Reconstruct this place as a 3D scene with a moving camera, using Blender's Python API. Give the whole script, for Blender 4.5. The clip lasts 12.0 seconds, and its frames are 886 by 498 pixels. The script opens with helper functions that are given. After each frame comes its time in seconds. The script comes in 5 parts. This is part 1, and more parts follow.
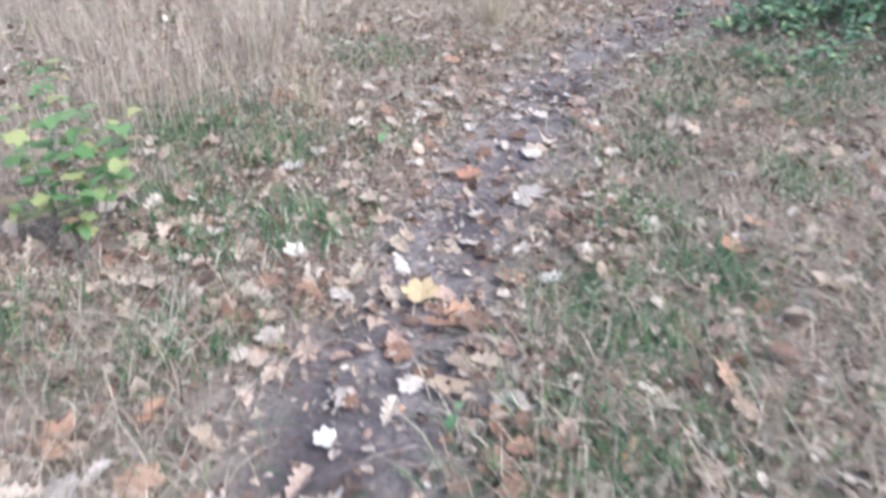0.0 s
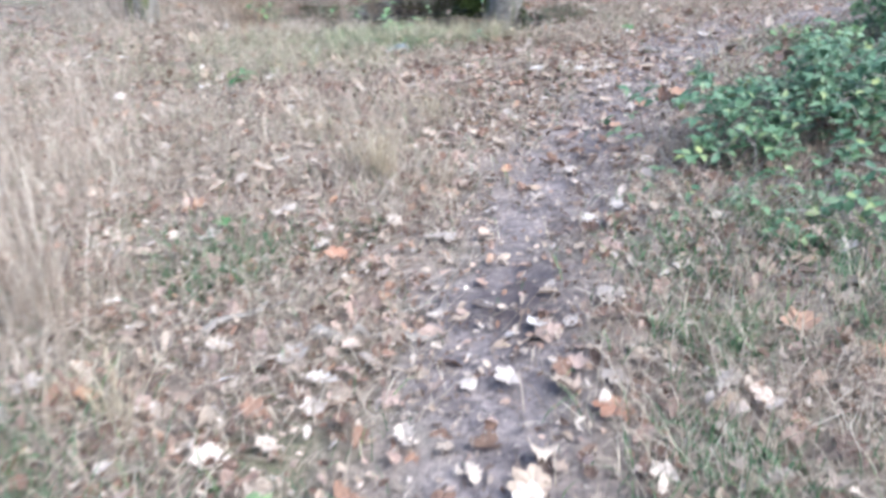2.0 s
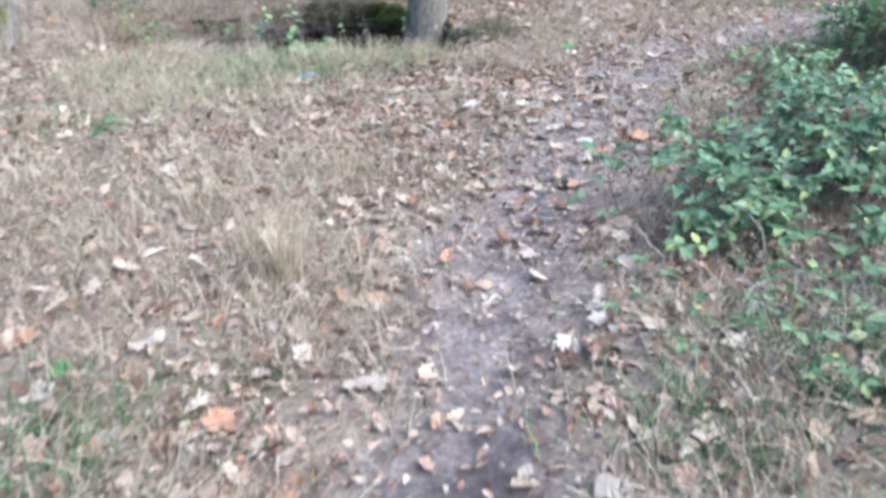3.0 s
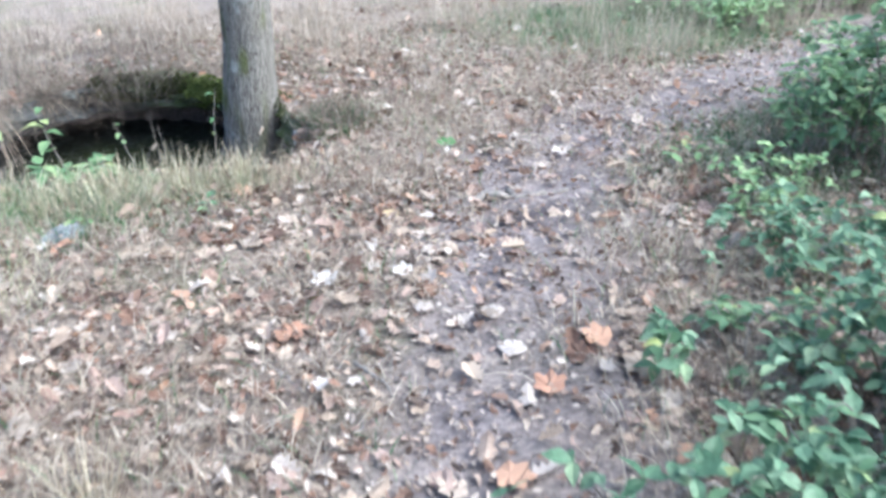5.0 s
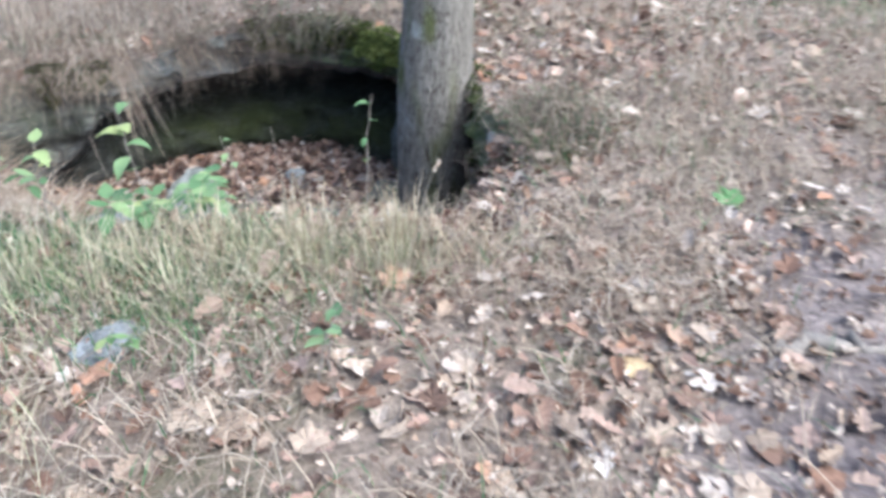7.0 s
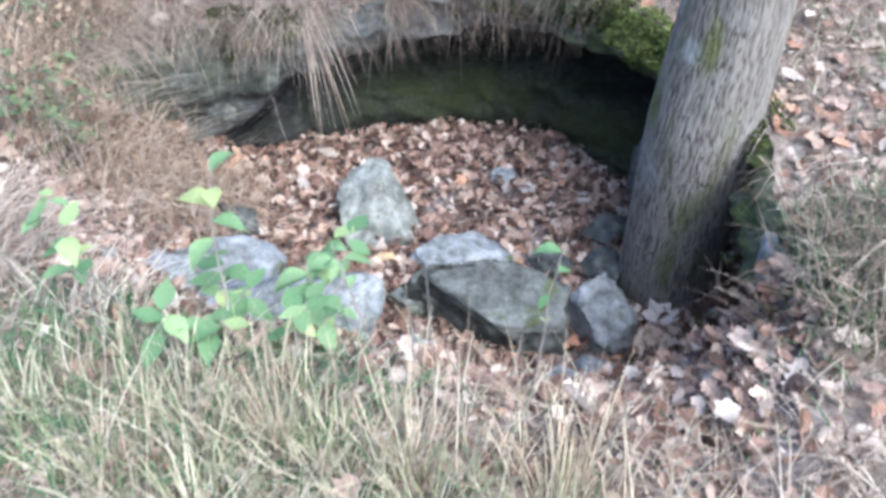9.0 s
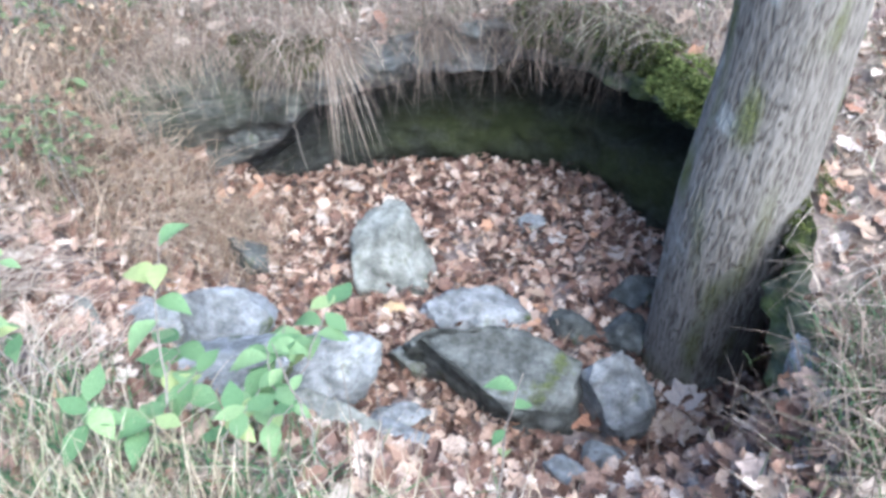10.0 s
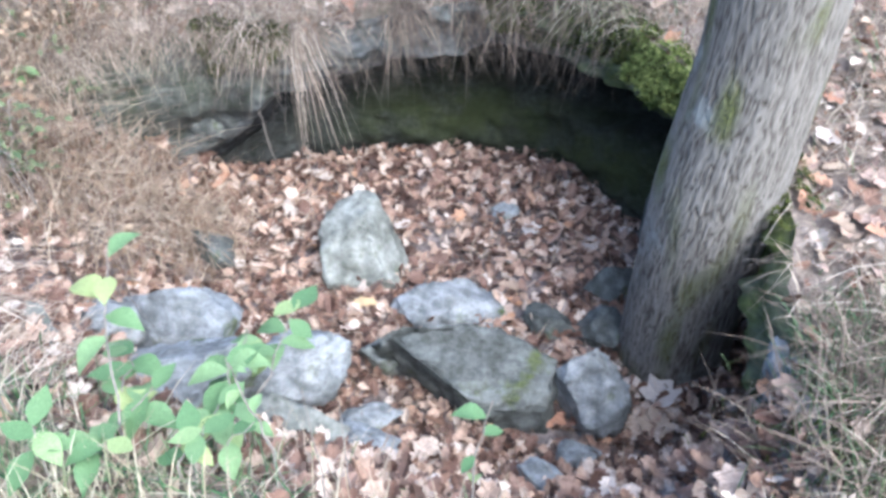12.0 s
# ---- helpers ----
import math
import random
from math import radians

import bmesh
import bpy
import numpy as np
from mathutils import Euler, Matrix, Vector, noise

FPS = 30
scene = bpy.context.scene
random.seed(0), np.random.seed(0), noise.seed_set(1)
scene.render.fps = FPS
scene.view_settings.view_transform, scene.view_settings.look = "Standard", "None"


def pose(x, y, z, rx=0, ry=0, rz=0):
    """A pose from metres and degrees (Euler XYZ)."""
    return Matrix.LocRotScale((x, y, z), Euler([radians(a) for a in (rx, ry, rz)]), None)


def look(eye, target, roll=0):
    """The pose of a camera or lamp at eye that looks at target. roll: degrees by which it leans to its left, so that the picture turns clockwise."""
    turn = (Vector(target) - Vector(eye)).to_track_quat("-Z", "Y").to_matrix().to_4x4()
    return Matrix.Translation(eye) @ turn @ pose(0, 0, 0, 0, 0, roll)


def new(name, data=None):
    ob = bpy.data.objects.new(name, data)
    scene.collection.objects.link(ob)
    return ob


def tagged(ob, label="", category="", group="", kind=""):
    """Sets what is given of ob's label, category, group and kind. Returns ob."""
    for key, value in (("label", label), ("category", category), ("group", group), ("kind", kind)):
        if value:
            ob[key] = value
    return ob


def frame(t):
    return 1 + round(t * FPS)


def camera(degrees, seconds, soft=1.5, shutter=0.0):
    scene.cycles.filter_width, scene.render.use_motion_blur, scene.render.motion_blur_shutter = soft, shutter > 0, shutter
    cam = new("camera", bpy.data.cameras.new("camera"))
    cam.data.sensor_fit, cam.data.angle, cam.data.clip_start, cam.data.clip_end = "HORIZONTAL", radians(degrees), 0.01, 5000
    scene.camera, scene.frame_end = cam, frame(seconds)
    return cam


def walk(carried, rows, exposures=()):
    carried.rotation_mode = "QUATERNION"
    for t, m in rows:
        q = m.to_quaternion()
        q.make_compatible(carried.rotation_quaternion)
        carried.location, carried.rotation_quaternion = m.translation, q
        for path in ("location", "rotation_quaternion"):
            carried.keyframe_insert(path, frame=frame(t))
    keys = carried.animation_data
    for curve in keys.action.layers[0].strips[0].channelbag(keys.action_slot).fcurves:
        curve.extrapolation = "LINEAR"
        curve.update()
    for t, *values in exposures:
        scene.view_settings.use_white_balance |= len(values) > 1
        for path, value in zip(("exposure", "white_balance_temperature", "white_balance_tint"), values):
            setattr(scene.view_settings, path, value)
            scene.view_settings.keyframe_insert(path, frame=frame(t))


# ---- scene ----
cam = camera(57.3, 12.0, 3.3, 0.4)
METRES, EYE, TILT, LEAN, TURN = 10.0, 1.5, -29.0, 0.0, 0.0
ROWS = [
    (0.0, 0.0, 0.0, 0.0, -0.0, 0.0, 0.0),
    (0.5, -0.0118, 0.0475, 0.0295, 1.27, 1.05, 0.3),
    (1.0, -0.0196, 0.0904, 0.0549, -3.78, 2.52, 1.62),
    (1.5, -0.0194, 0.1348, 0.0857, -6.78, 1.91, 4.13),
    (2.0, -0.0127, 0.1831, 0.1152, -10.11, 1.94, 7.18),
    (2.5, 0.0029, 0.2354, 0.1437, -14.26, -0.06, 7.36),
    (3.0, 0.0135, 0.2852, 0.1735, -15.52, 0.65, 9.21),
    (3.5, 0.0315, 0.3287, 0.2043, -19.78, 0.16, 11.24),
    (5.5, 0.1158, 0.5223, 0.3044, -26.03, -0.63, 14.36),
    (6.0, 0.1364, 0.5702, 0.3243, -23.93, -2.58, 13.93),
    (6.5, 0.1504, 0.6131, 0.3469, -18.28, -3.54, 10.31),
    (7.0, 0.1624, 0.6538, 0.3685, -12.56, -4.54, 8.23),
    (7.5, 0.1735, 0.6925, 0.3878, -3.47, -7.19, 1.94),
    (9.5, 0.2096, 0.8059, 0.4527, 8.06, -11.42, -1.8),
    (10.0, 0.2202, 0.8198, 0.4613, 11.05, -11.45, -3.39),
    (10.5, 0.2216, 0.8289, 0.4661, 10.99, -12.83, -3.11),
    (11.0, 0.2209, 0.8316, 0.4672, 9.99, -13.26, -3.0),
    (11.5, 0.2204, 0.8319, 0.4678, 9.64, -13.15, -3.15),
    (12.0, 0.2199, 0.8316, 0.4677, 9.31, -13.14, -3.3),
]
walk(cam, [(t, pose(0, 0, EYE, TILT, LEAN, TURN) @ pose(METRES * x, METRES * y, METRES * z, 90 + pitch, roll, yaw)) for t, x, y, z, yaw, pitch, roll in ROWS],
     [(0.0, 1.16, 5500, 7), (1.5, 1.4, 5450, 7), (3.5, 1.46, 5450, 5), (5.5, 1.6, 5350, 3), (7.5, 1.4, 5600, 7), (9.5, 1.76, 5330, 8), (12.0, 1.8, 5380, 8)])
# ---- world and light: bright overcast, opener sky to the right ----
world = bpy.data.worlds.new("overcast_sky")
scene.world = world
world.use_nodes = True
wn = world.node_tree.nodes
sky = wn.new("ShaderNodeTexSky")
sky.sky_type = "NISHITA"
sky.sun_disc = False
sky.sun_elevation = radians(48)
sky.sun_rotation = radians(132)
sky.air_density, sky.dust_density, sky.ozone_density = 1.0, 5.0, 1.0
world.node_tree.links.new(sky.outputs[0], wn["Background"].inputs[0])
wn["Background"].inputs[1].default_value = 0.15
sun_data = bpy.data.lights.new("sun", "SUN")
sun_data.energy, sun_data.angle, sun_data.color = 1.5, radians(60), (1.0, 0.97, 0.93)
sun = new("sun", sun_data)
sun.matrix_world = look((9, -7, 15), (0, 0, 0))

# ---- numbers of the plan ----
rng = np.random.default_rng(7)


def hash2(i, j, seed):
    h = np.sin(i * 127.1 + j * 311.7 + seed * 74.7) * 43758.5453
    return h - np.floor(h)


def vnoise(x, y, size, seed):
    """Smooth noise from 0 to 1 with lumps of that size."""
    x, y = np.asarray(x, float) / size, np.asarray(y, float) / size
    i, j = np.floor(x), np.floor(y)
    u, v = x - i, y - j
    u, v = u * u * (3 - 2 * u), v * v * (3 - 2 * v)
    a = hash2(i, j, seed) * (1 - u) + hash2(i + 1, j, seed) * u
    b = hash2(i, j + 1, seed) * (1 - u) + hash2(i + 1, j + 1, seed) * u
    return a * (1 - v) + b * v


def poly_distance(x, y, poly):
    """Distance to a polygon's edge, and whether inside."""
    best = np.full(x.shape, 1e9)
    inside = np.zeros(x.shape, bool)
    for (ax, ay), (bx, by) in zip(poly, poly[1:] + poly[:1]):
        dx, dy = bx - ax, by - ay
        t = np.clip(((x - ax) * dx + (y - ay) * dy) / (dx * dx + dy * dy), 0, 1)
        best = np.minimum(best, np.hypot(x - ax - t * dx, y - ay - t * dy))
        cross = (ay > y) != (by > y)
        with np.errstate(divide="ignore", invalid="ignore"):
            inside ^= cross & (x < (bx - ax) * (y - ay) / (by - ay if by != ay else 1e-9) + ax)
    return best, inside


# the trodden path's middle line, and its half width there
PATH_LINE = [(-0.5, -3.0), (-0.45, 0.5), (-0.25, 1.6), (-0.12, 2.5), (0.22, 3.6), (0.62, 4.8), (1.0, 5.6), (1.65, 6.7), (2.5, 7.8), (3.4, 8.95), (4.5, 9.7), (5.9, 10.15), (7.6, 10.5), (10.0, 11.0), (16.0, 12.5)]
HALF_WIDTH = [0.33, 0.33, 0.32, 0.3, 0.28, 0.32, 0.36, 0.45, 0.5, 0.55, 0.55, 0.5, 0.5, 0.5, 0.5]


def path_mask(x, y):
    best = np.full(np.shape(x), 1e9)
    for k in range(len(PATH_LINE) - 1):
        (ax, ay), (bx, by) = PATH_LINE[k], PATH_LINE[k + 1]
        dx, dy = bx - ax, by - ay
        t = np.clip(((x - ax) * dx + (y - ay) * dy) / (dx * dx + dy * dy), 0, 1)
        w = HALF_WIDTH[k] * (1 - t) + HALF_WIDTH[k + 1] * t
        best = np.minimum(best, np.hypot(x - ax - t * dx, y - ay - t * dy) / w)
    wobble = 0.55 * (vnoise(x, y, 0.35, 3) - 0.5) + 0.35 * (vnoise(x, y, 0.12, 4) - 0.5)
    return 1 / (1 + np.exp(np.clip((best + 1.3 * wobble - 1) * 3.6, -50, 50)))


# the hollow: its rim (drawn back under the ledge, which covers it) and its floor
RIM = [(0.1, 11.0), (0.55, 10.72), (1.05, 10.5), (1.7, 10.42), (2.3, 10.2), (2.68, 10.15), (2.9, 10.75), (2.93, 11.12), (3.35, 11.4), (3.42, 12.1), (3.4, 12.9), (3.1, 14.0), (1.8, 14.62), (0.5, 14.35), (-0.3, 13.8), (-0.55, 12.6), (-0.3, 11.7)]
FLOOR = [(1.15, 11.5), (1.7, 11.4), (2.2, 11.35), (2.65, 11.35), (2.85, 11.5), (3.18, 11.62), (3.2, 12.2), (2.9, 12.5), (2.8, 13.2), (2.5, 13.8), (1.8, 14.2), (0.8, 14.0), (0.2, 13.55), (0.25, 12.8), (0.55, 12.1), (0.75, 11.75)]


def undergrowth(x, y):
    """Barer, soil-coloured ground that stands in for shade under the brambles."""
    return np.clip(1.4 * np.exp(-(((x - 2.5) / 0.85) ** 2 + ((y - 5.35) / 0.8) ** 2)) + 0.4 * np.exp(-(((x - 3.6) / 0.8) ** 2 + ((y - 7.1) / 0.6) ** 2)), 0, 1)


def level(x, y):
    """The ground without the hollow."""
    x, y = np.asarray(x, float), np.asarray(y, float)
    base = -0.085 - 0.006 * np.clip(y, -5, 20) + 0.012 * np.clip(-x, 0, 3)
    base = base + 0.06 * (vnoise(x, y, 1.3, 1) - 0.5) + 0.03 * (vnoise(x, y, 0.35, 2) - 0.5)
    base = base + 0.07 * np.exp(-((x - 1.9) ** 2 + (y - 4.9) ** 2) / 0.9)
    return base - 0.035 * path_mask(x, y)


def height(x, y):
    """The ground, with the hollow."""
    x, y = np.asarray(x, float), np.asarray(y, float)
    base = level(x, y)
    near = (x > -1.5) & (x < 4) & (y > 9.5) & (y < 15)
    if np.any(near):
        dr, inr = poly_distance(x, y, RIM)
        df, inf = poly_distance(x, y, FLOOR)
        df = np.where(inf, 0, df)
        t = np.where(inr, df / (df + dr + 1e-6), 1.0)
        t = t * t * (3 - 2 * t) * 0.6 + t * 0.4
        low = -1.2 + 0.07 * (vnoise(x, y, 0.5, 9) - 0.5) + 0.05 * (vnoise(x, y, 0.17, 10) - 0.5)
        low = low + 0.1 * np.clip(0.7 - x, 0, 1)
        base = np.where(inr, low * (1 - t) + base * t, base)
    return base


# the ledge's lip in plan: place, how deep it is undercut, the lip's lower edge, the wall foot's place behind the lip
LIP = [
    (-0.42, 12.05, 0.02, -0.95, 0.02), (-0.25, 12.5, 0.03, -1.0, 0.02), (0.0, 12.85, 0.05, -1.02, 0.03), (0.33, 13.0, 0.1, -0.98, 0.06), (0.64, 12.95, 0.4, -0.62, 0.35),
    (0.85, 13.0, 0.75, -0.57, 0.36), (1.1, 13.22, 0.95, -0.56, 0.2), (1.4, 13.4, 1.0, -0.55, 0.08), (1.75, 13.53, 1.0, -0.53, 0.0), (2.1, 13.42, 0.95, -0.54, -0.04),
    (2.4, 13.18, 0.8, -0.5, -0.02), (2.57, 12.88, 0.6, -0.48, 0.05), (2.8, 12.58, 0.35, -0.5, 0.1), (2.99, 12.2, 0.3, -0.52, 0.26), (2.98, 11.8, 0.34, -0.55, 0.3), (2.92, 11.45, 0.26, -0.56, 0.22), (2.9, 11.2, 0.08, -0.56, 0.06),
]
LIP_LINE = [(x, y) for x, y, *_ in LIP]
LEDGE_POLY = LIP_LINE + [(4.0, 11.1), (4.0, 13.2), (3.3, 14.6), (1.8, 15.2), (0.3, 14.9), (-1.0, 13.9), (-1.5, 12.2)]


def lip_distance(x, y):
    best = np.full(np.shape(x), 1e9)
    for (ax, ay), (bx, by) in zip(LIP_LINE, LIP_LINE[1:]):
        dx, dy = bx - ax, by - ay
        t = np.clip(((x - ax) * dx + (y - ay) * dy) / (dx * dx + dy * dy), 0, 1)
        best = np.minimum(best, np.hypot(x - ax - t * dx, y - ay - t * dy))
    return best


def ledge_top(x, y):
    return level(x, y) + 0.01 - 0.09 * np.exp(-((lip_distance(x, y) / 0.3) ** 1.5))


def surface(x, y):
    """What one would step on: the ledge's top over the hollow, else the ground."""
    return np.where(poly_distance(x, y, LEDGE_POLY)[1] & (lip_distance(x, y) < 1.1), np.maximum(ledge_top(x, y), height(x, y)), height(x, y))


def ground_at(x, y):
    return float(surface(np.array([x]), np.array([y]))[0])


def normals_at(x, y):
    e = 0.03
    n = np.stack([(surface(x - e, y) - surface(x + e, y)) / (2 * e), (surface(x, y - e) - surface(x, y + e)) / (2 * e), np.ones(len(x))], 1)
    n[:, :2] = np.clip(n[:, :2], -1.2, 1.2)
    return n / np.linalg.norm(n, axis=1)[:, None]


# ---- materials ----
def material(name, rough=0.8, metallic=0.0):
    m = bpy.data.materials.new(name)
    m.use_nodes = True
    b = m.node_tree.nodes["Principled BSDF"]
    b.inputs["Roughness"].default_value = rough
    b.inputs["Metallic"].default_value = metallic
    b.inputs["Specular IOR Level"].default_value = 0.25
    return m, m.node_tree.nodes, m.node_tree.links, b


def ramp(nodes, stops, mode="LINEAR"):
    r = nodes.new("ShaderNodeValToRGB")
    r.color_ramp.interpolation = mode
    els = r.color_ramp.elements
    while len(els) < len(stops):
        els.new(0.5)
    for e, (p, c) in zip(els, stops):
        e.position, e.color = p, (*c, 1)
    return r


def texture(nodes, links, scale, detail=6, rough=0.6, stretch=(1, 1, 1)):
    co = nodes.new("ShaderNodeTexCoord")
    mp = nodes.new("ShaderNodeMapping")
    mp.inputs["Scale"].default_value = stretch
    n = nodes.new("ShaderNodeTexNoise")
    n.inputs["Scale"].default_value, n.inputs["Detail"].default_value, n.inputs["Roughness"].default_value = scale, detail, rough
    links.new(co.outputs["Object"], mp.inputs[0])
    links.new(mp.outputs[0], n.inputs[0])
    return n


def mix(nodes, links, fac, a, b, how="MIX"):
    m = nodes.new("ShaderNodeMix")
    m.data_type, m.blend_type = "RGBA", how
    for socket, value in ((m.inputs[0], fac), (m.inputs[6], a), (m.inputs[7], b)):
        if isinstance(value, bpy.types.NodeSocket):
            links.new(value, socket)
        elif isinstance(value, tuple):
            socket.default_value = (*value, 1)
        else:
            socket.default_value = value
    return m.outputs[2]


def bump(nodes, links, b, tex, strength, distance=0.01):
    k = nodes.new("ShaderNodeBump")
    k.inputs["Strength"].default_value, k.inputs["Distance"].default_value = strength, distance
    links.new(tex, k.inputs["Height"])
    links.new(k.outputs[0], b.inputs["Normal"])


def muted(c, k):
    """A colour drawn towards grey."""
    g = 0.35 * c[0] + 0.5 * c[1] + 0.15 * c[2]
    return tuple(v + (g * 1.08 - v) * k for v in c)


def foliage(name, stops, rough=0.65, through_light=0.0, per_object=False, grain=60, faded=0.4):
    """Leaves and blades: each takes its own colour from the stops, with mottling."""
    m, n, l, b = material(name, rough)
    if per_object:
        pick = n.new("ShaderNodeObjectInfo").outputs["Random"]
    else:
        pick = n.new("ShaderNodeNewGeometry").outputs["Random Per Island"]
    r = ramp(n, [(p, muted(c, 0.0 if c[1] > c[0] else faded)) for p, c in stops])
    l.new(pick, r.inputs[0])
    t = texture(n, l, grain, 4)
    g = ramp(n, [(0.3, (0.62, 0.6, 0.58)), (0.7, (1.12, 1.1, 1.05))])
    l.new(t.outputs[0], g.inputs[0])
    col = mix(n, l, 1.0, r.outputs[0], g.outputs[0], "MULTIPLY")
    l.new(col, b.inputs["Base Color"])
    if through_light:
        tr = n.new("ShaderNodeBsdfTranslucent")
        l.new(col, tr.inputs[0])
        ms = n.new("ShaderNodeMixShader")
        ms.inputs[0].default_value = through_light
        l.new(b.outputs[0], ms.inputs[1])
        l.new(tr.outputs[0], ms.inputs[2])
        l.new(ms.outputs[0], n["Material Output"].inputs[0])
    return m


def ground_material():
    m, n, l, b = material("woodland_soil", 0.95)
    fine, mid, coarse = texture(n, l, 38, 8, 0.7), texture(n, l, 7, 6), texture(n, l, 1.6, 4)
    thatch = ramp(n, [(0.25, (0.09, 0.07, 0.058)), (0.5, (0.24, 0.195, 0.16)), (0.75, (0.4, 0.33, 0.275))])
    l.new(fine.outputs[0], thatch.inputs[0])
    green = ramp(n, [(0.3, (0.05, 0.06, 0.03)), (0.7, (0.16, 0.17, 0.08))])
    l.new(fine.outputs[0], green.inputs[0])
    gm = ramp(n, [(0.5, (0, 0, 0)), (0.65, (0.6, 0.6, 0.6))])
    l.new(coarse.outputs[0], gm.inputs[0])
    grass = mix(n, l, gm.outputs[0], thatch.outputs[0], green.outputs[0])
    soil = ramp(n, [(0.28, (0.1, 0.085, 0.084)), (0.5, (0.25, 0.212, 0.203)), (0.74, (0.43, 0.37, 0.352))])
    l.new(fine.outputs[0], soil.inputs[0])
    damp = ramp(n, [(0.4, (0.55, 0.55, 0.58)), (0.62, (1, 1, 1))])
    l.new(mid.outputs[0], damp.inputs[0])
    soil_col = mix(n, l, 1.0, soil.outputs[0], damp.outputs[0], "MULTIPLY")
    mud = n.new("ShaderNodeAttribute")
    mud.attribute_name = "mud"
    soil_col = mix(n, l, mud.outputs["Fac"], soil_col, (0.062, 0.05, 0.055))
    at = n.new("ShaderNodeAttribute")
    at.attribute_name = "soil"
    l.new(mix(n, l, at.outputs["Fac"], grass, soil_col), b.inputs["Base Color"])
    bump(n, l, b, fine.outputs[0], 0.9, 0.02)
    return m


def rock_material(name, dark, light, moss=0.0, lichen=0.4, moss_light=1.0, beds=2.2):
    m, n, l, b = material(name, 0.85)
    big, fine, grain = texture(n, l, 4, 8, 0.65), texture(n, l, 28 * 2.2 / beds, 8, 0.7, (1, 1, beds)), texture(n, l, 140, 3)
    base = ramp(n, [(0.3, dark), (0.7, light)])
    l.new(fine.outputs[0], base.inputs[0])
    stain = texture(n, l, 9, 6, 0.7)
    sm = ramp(n, [(0.38, (0.55, 0.55, 0.52)), (0.6, (1.15, 1.15, 1.15))])
    l.new(stain.outputs[0], sm.inputs[0])
    lm = ramp(n, [(0.54, (0, 0, 0)), (0.66, (lichen, lichen, lichen))])
    l.new(big.outputs[0], lm.inputs[0])
    col = mix(n, l, lm.outputs[0], base.outputs[0], (0.42, 0.43, 0.4))
    gm = ramp(n, [(0.3, (0.9, 0.9, 0.9)), (0.7, (1.06, 1.06, 1.06))])
    l.new(grain.outputs[0], gm.inputs[0])
    col = mix(n, l, 1.0, mix(n, l, 1.0, col, gm.outputs[0], "MULTIPLY"), sm.outputs[0], "MULTIPLY")
    moss_col = ramp(n, [(0.3, (0.02, 0.028, 0.008)), (0.7, (0.1 * moss_light, 0.125 * moss_light, 0.025 * moss_light))])
    l.new(fine.outputs[0], moss_col.inputs[0])
    if moss == "attribute":
        fac = n.new("ShaderNodeAttribute")
        fac.attribute_name = "moss"
        fac = fac.outputs["Fac"]
        patch = ramp(n, [(0.4, (0, 0, 0)), (0.56, (1, 1, 1))])
        l.new(big.outputs[0], patch.inputs[0])
        fac = mix(n, l, 0.45, fac, mix(n, l, 1.0, fac, patch.outputs[0], "MULTIPLY"))
        col = mix(n, l, fac, col, moss_col.outputs[0])
    elif moss:
        patch = ramp(n, [(0.62 - moss * 0.3, (0, 0, 0)), (0.72 - moss * 0.3, (0.85, 0.85, 0.85))])
        second = texture(n, l, 6, 5)
        l.new(second.outputs[0], patch.inputs[0])
        col = mix(n, l, patch.outputs[0], col, moss_col.outputs[0])
    l.new(col, b.inputs["Base Color"])
    bump(n, l, b, fine.outputs[0], 0.8, 0.02)
    return m


def bark_material():
    m, n, l, b = material("grey_bark", 0.9)
    rid = texture(n, l, 16, 8, 0.65, (3.0, 3.0, 0.55))
    big, grain = texture(n, l, 2.5, 5), texture(n, l, 90, 4)
    at = n.new("ShaderNodeAttribute")
    at.attribute_name = "ridge"
    crack = ramp(n, [(0.1, (0.075, 0.067, 0.057)), (0.45, (0.15, 0.138, 0.122)), (0.85, (0.215, 0.203, 0.184))])
    l.new(at.outputs["Fac"], crack.inputs[0])
    rr = ramp(n, [(0.3, (0.7, 0.7, 0.7)), (0.7, (1.2, 1.2, 1.2))])
    l.new(rid.outputs[0], rr.inputs[0])
    col = mix(n, l, 1.0, crack.outputs[0], rr.outputs[0], "MULTIPLY")
    lm = ramp(n, [(0.57, (0, 0, 0)), (0.68, (0.65, 0.65, 0.65))])
    l.new(big.outputs[0], lm.inputs[0])
    col = mix(n, l, lm.outputs[0], col, (0.4, 0.45, 0.44))
    am = n.new("ShaderNodeAttribute")
    am.attribute_name = "moss"
    mc = ramp(n, [(0.3, (0.03, 0.04, 0.01)), (0.7, (0.12, 0.14, 0.03))])
    l.new(grain.outputs[0], mc.inputs[0])
    col = mix(n, l, am.outputs["Fac"], col, mc.outputs[0])
    l.new(col, b.inputs["Base Color"])
    bump(n, l, b, rid.outputs[0], 0.8, 0.012)
    return m


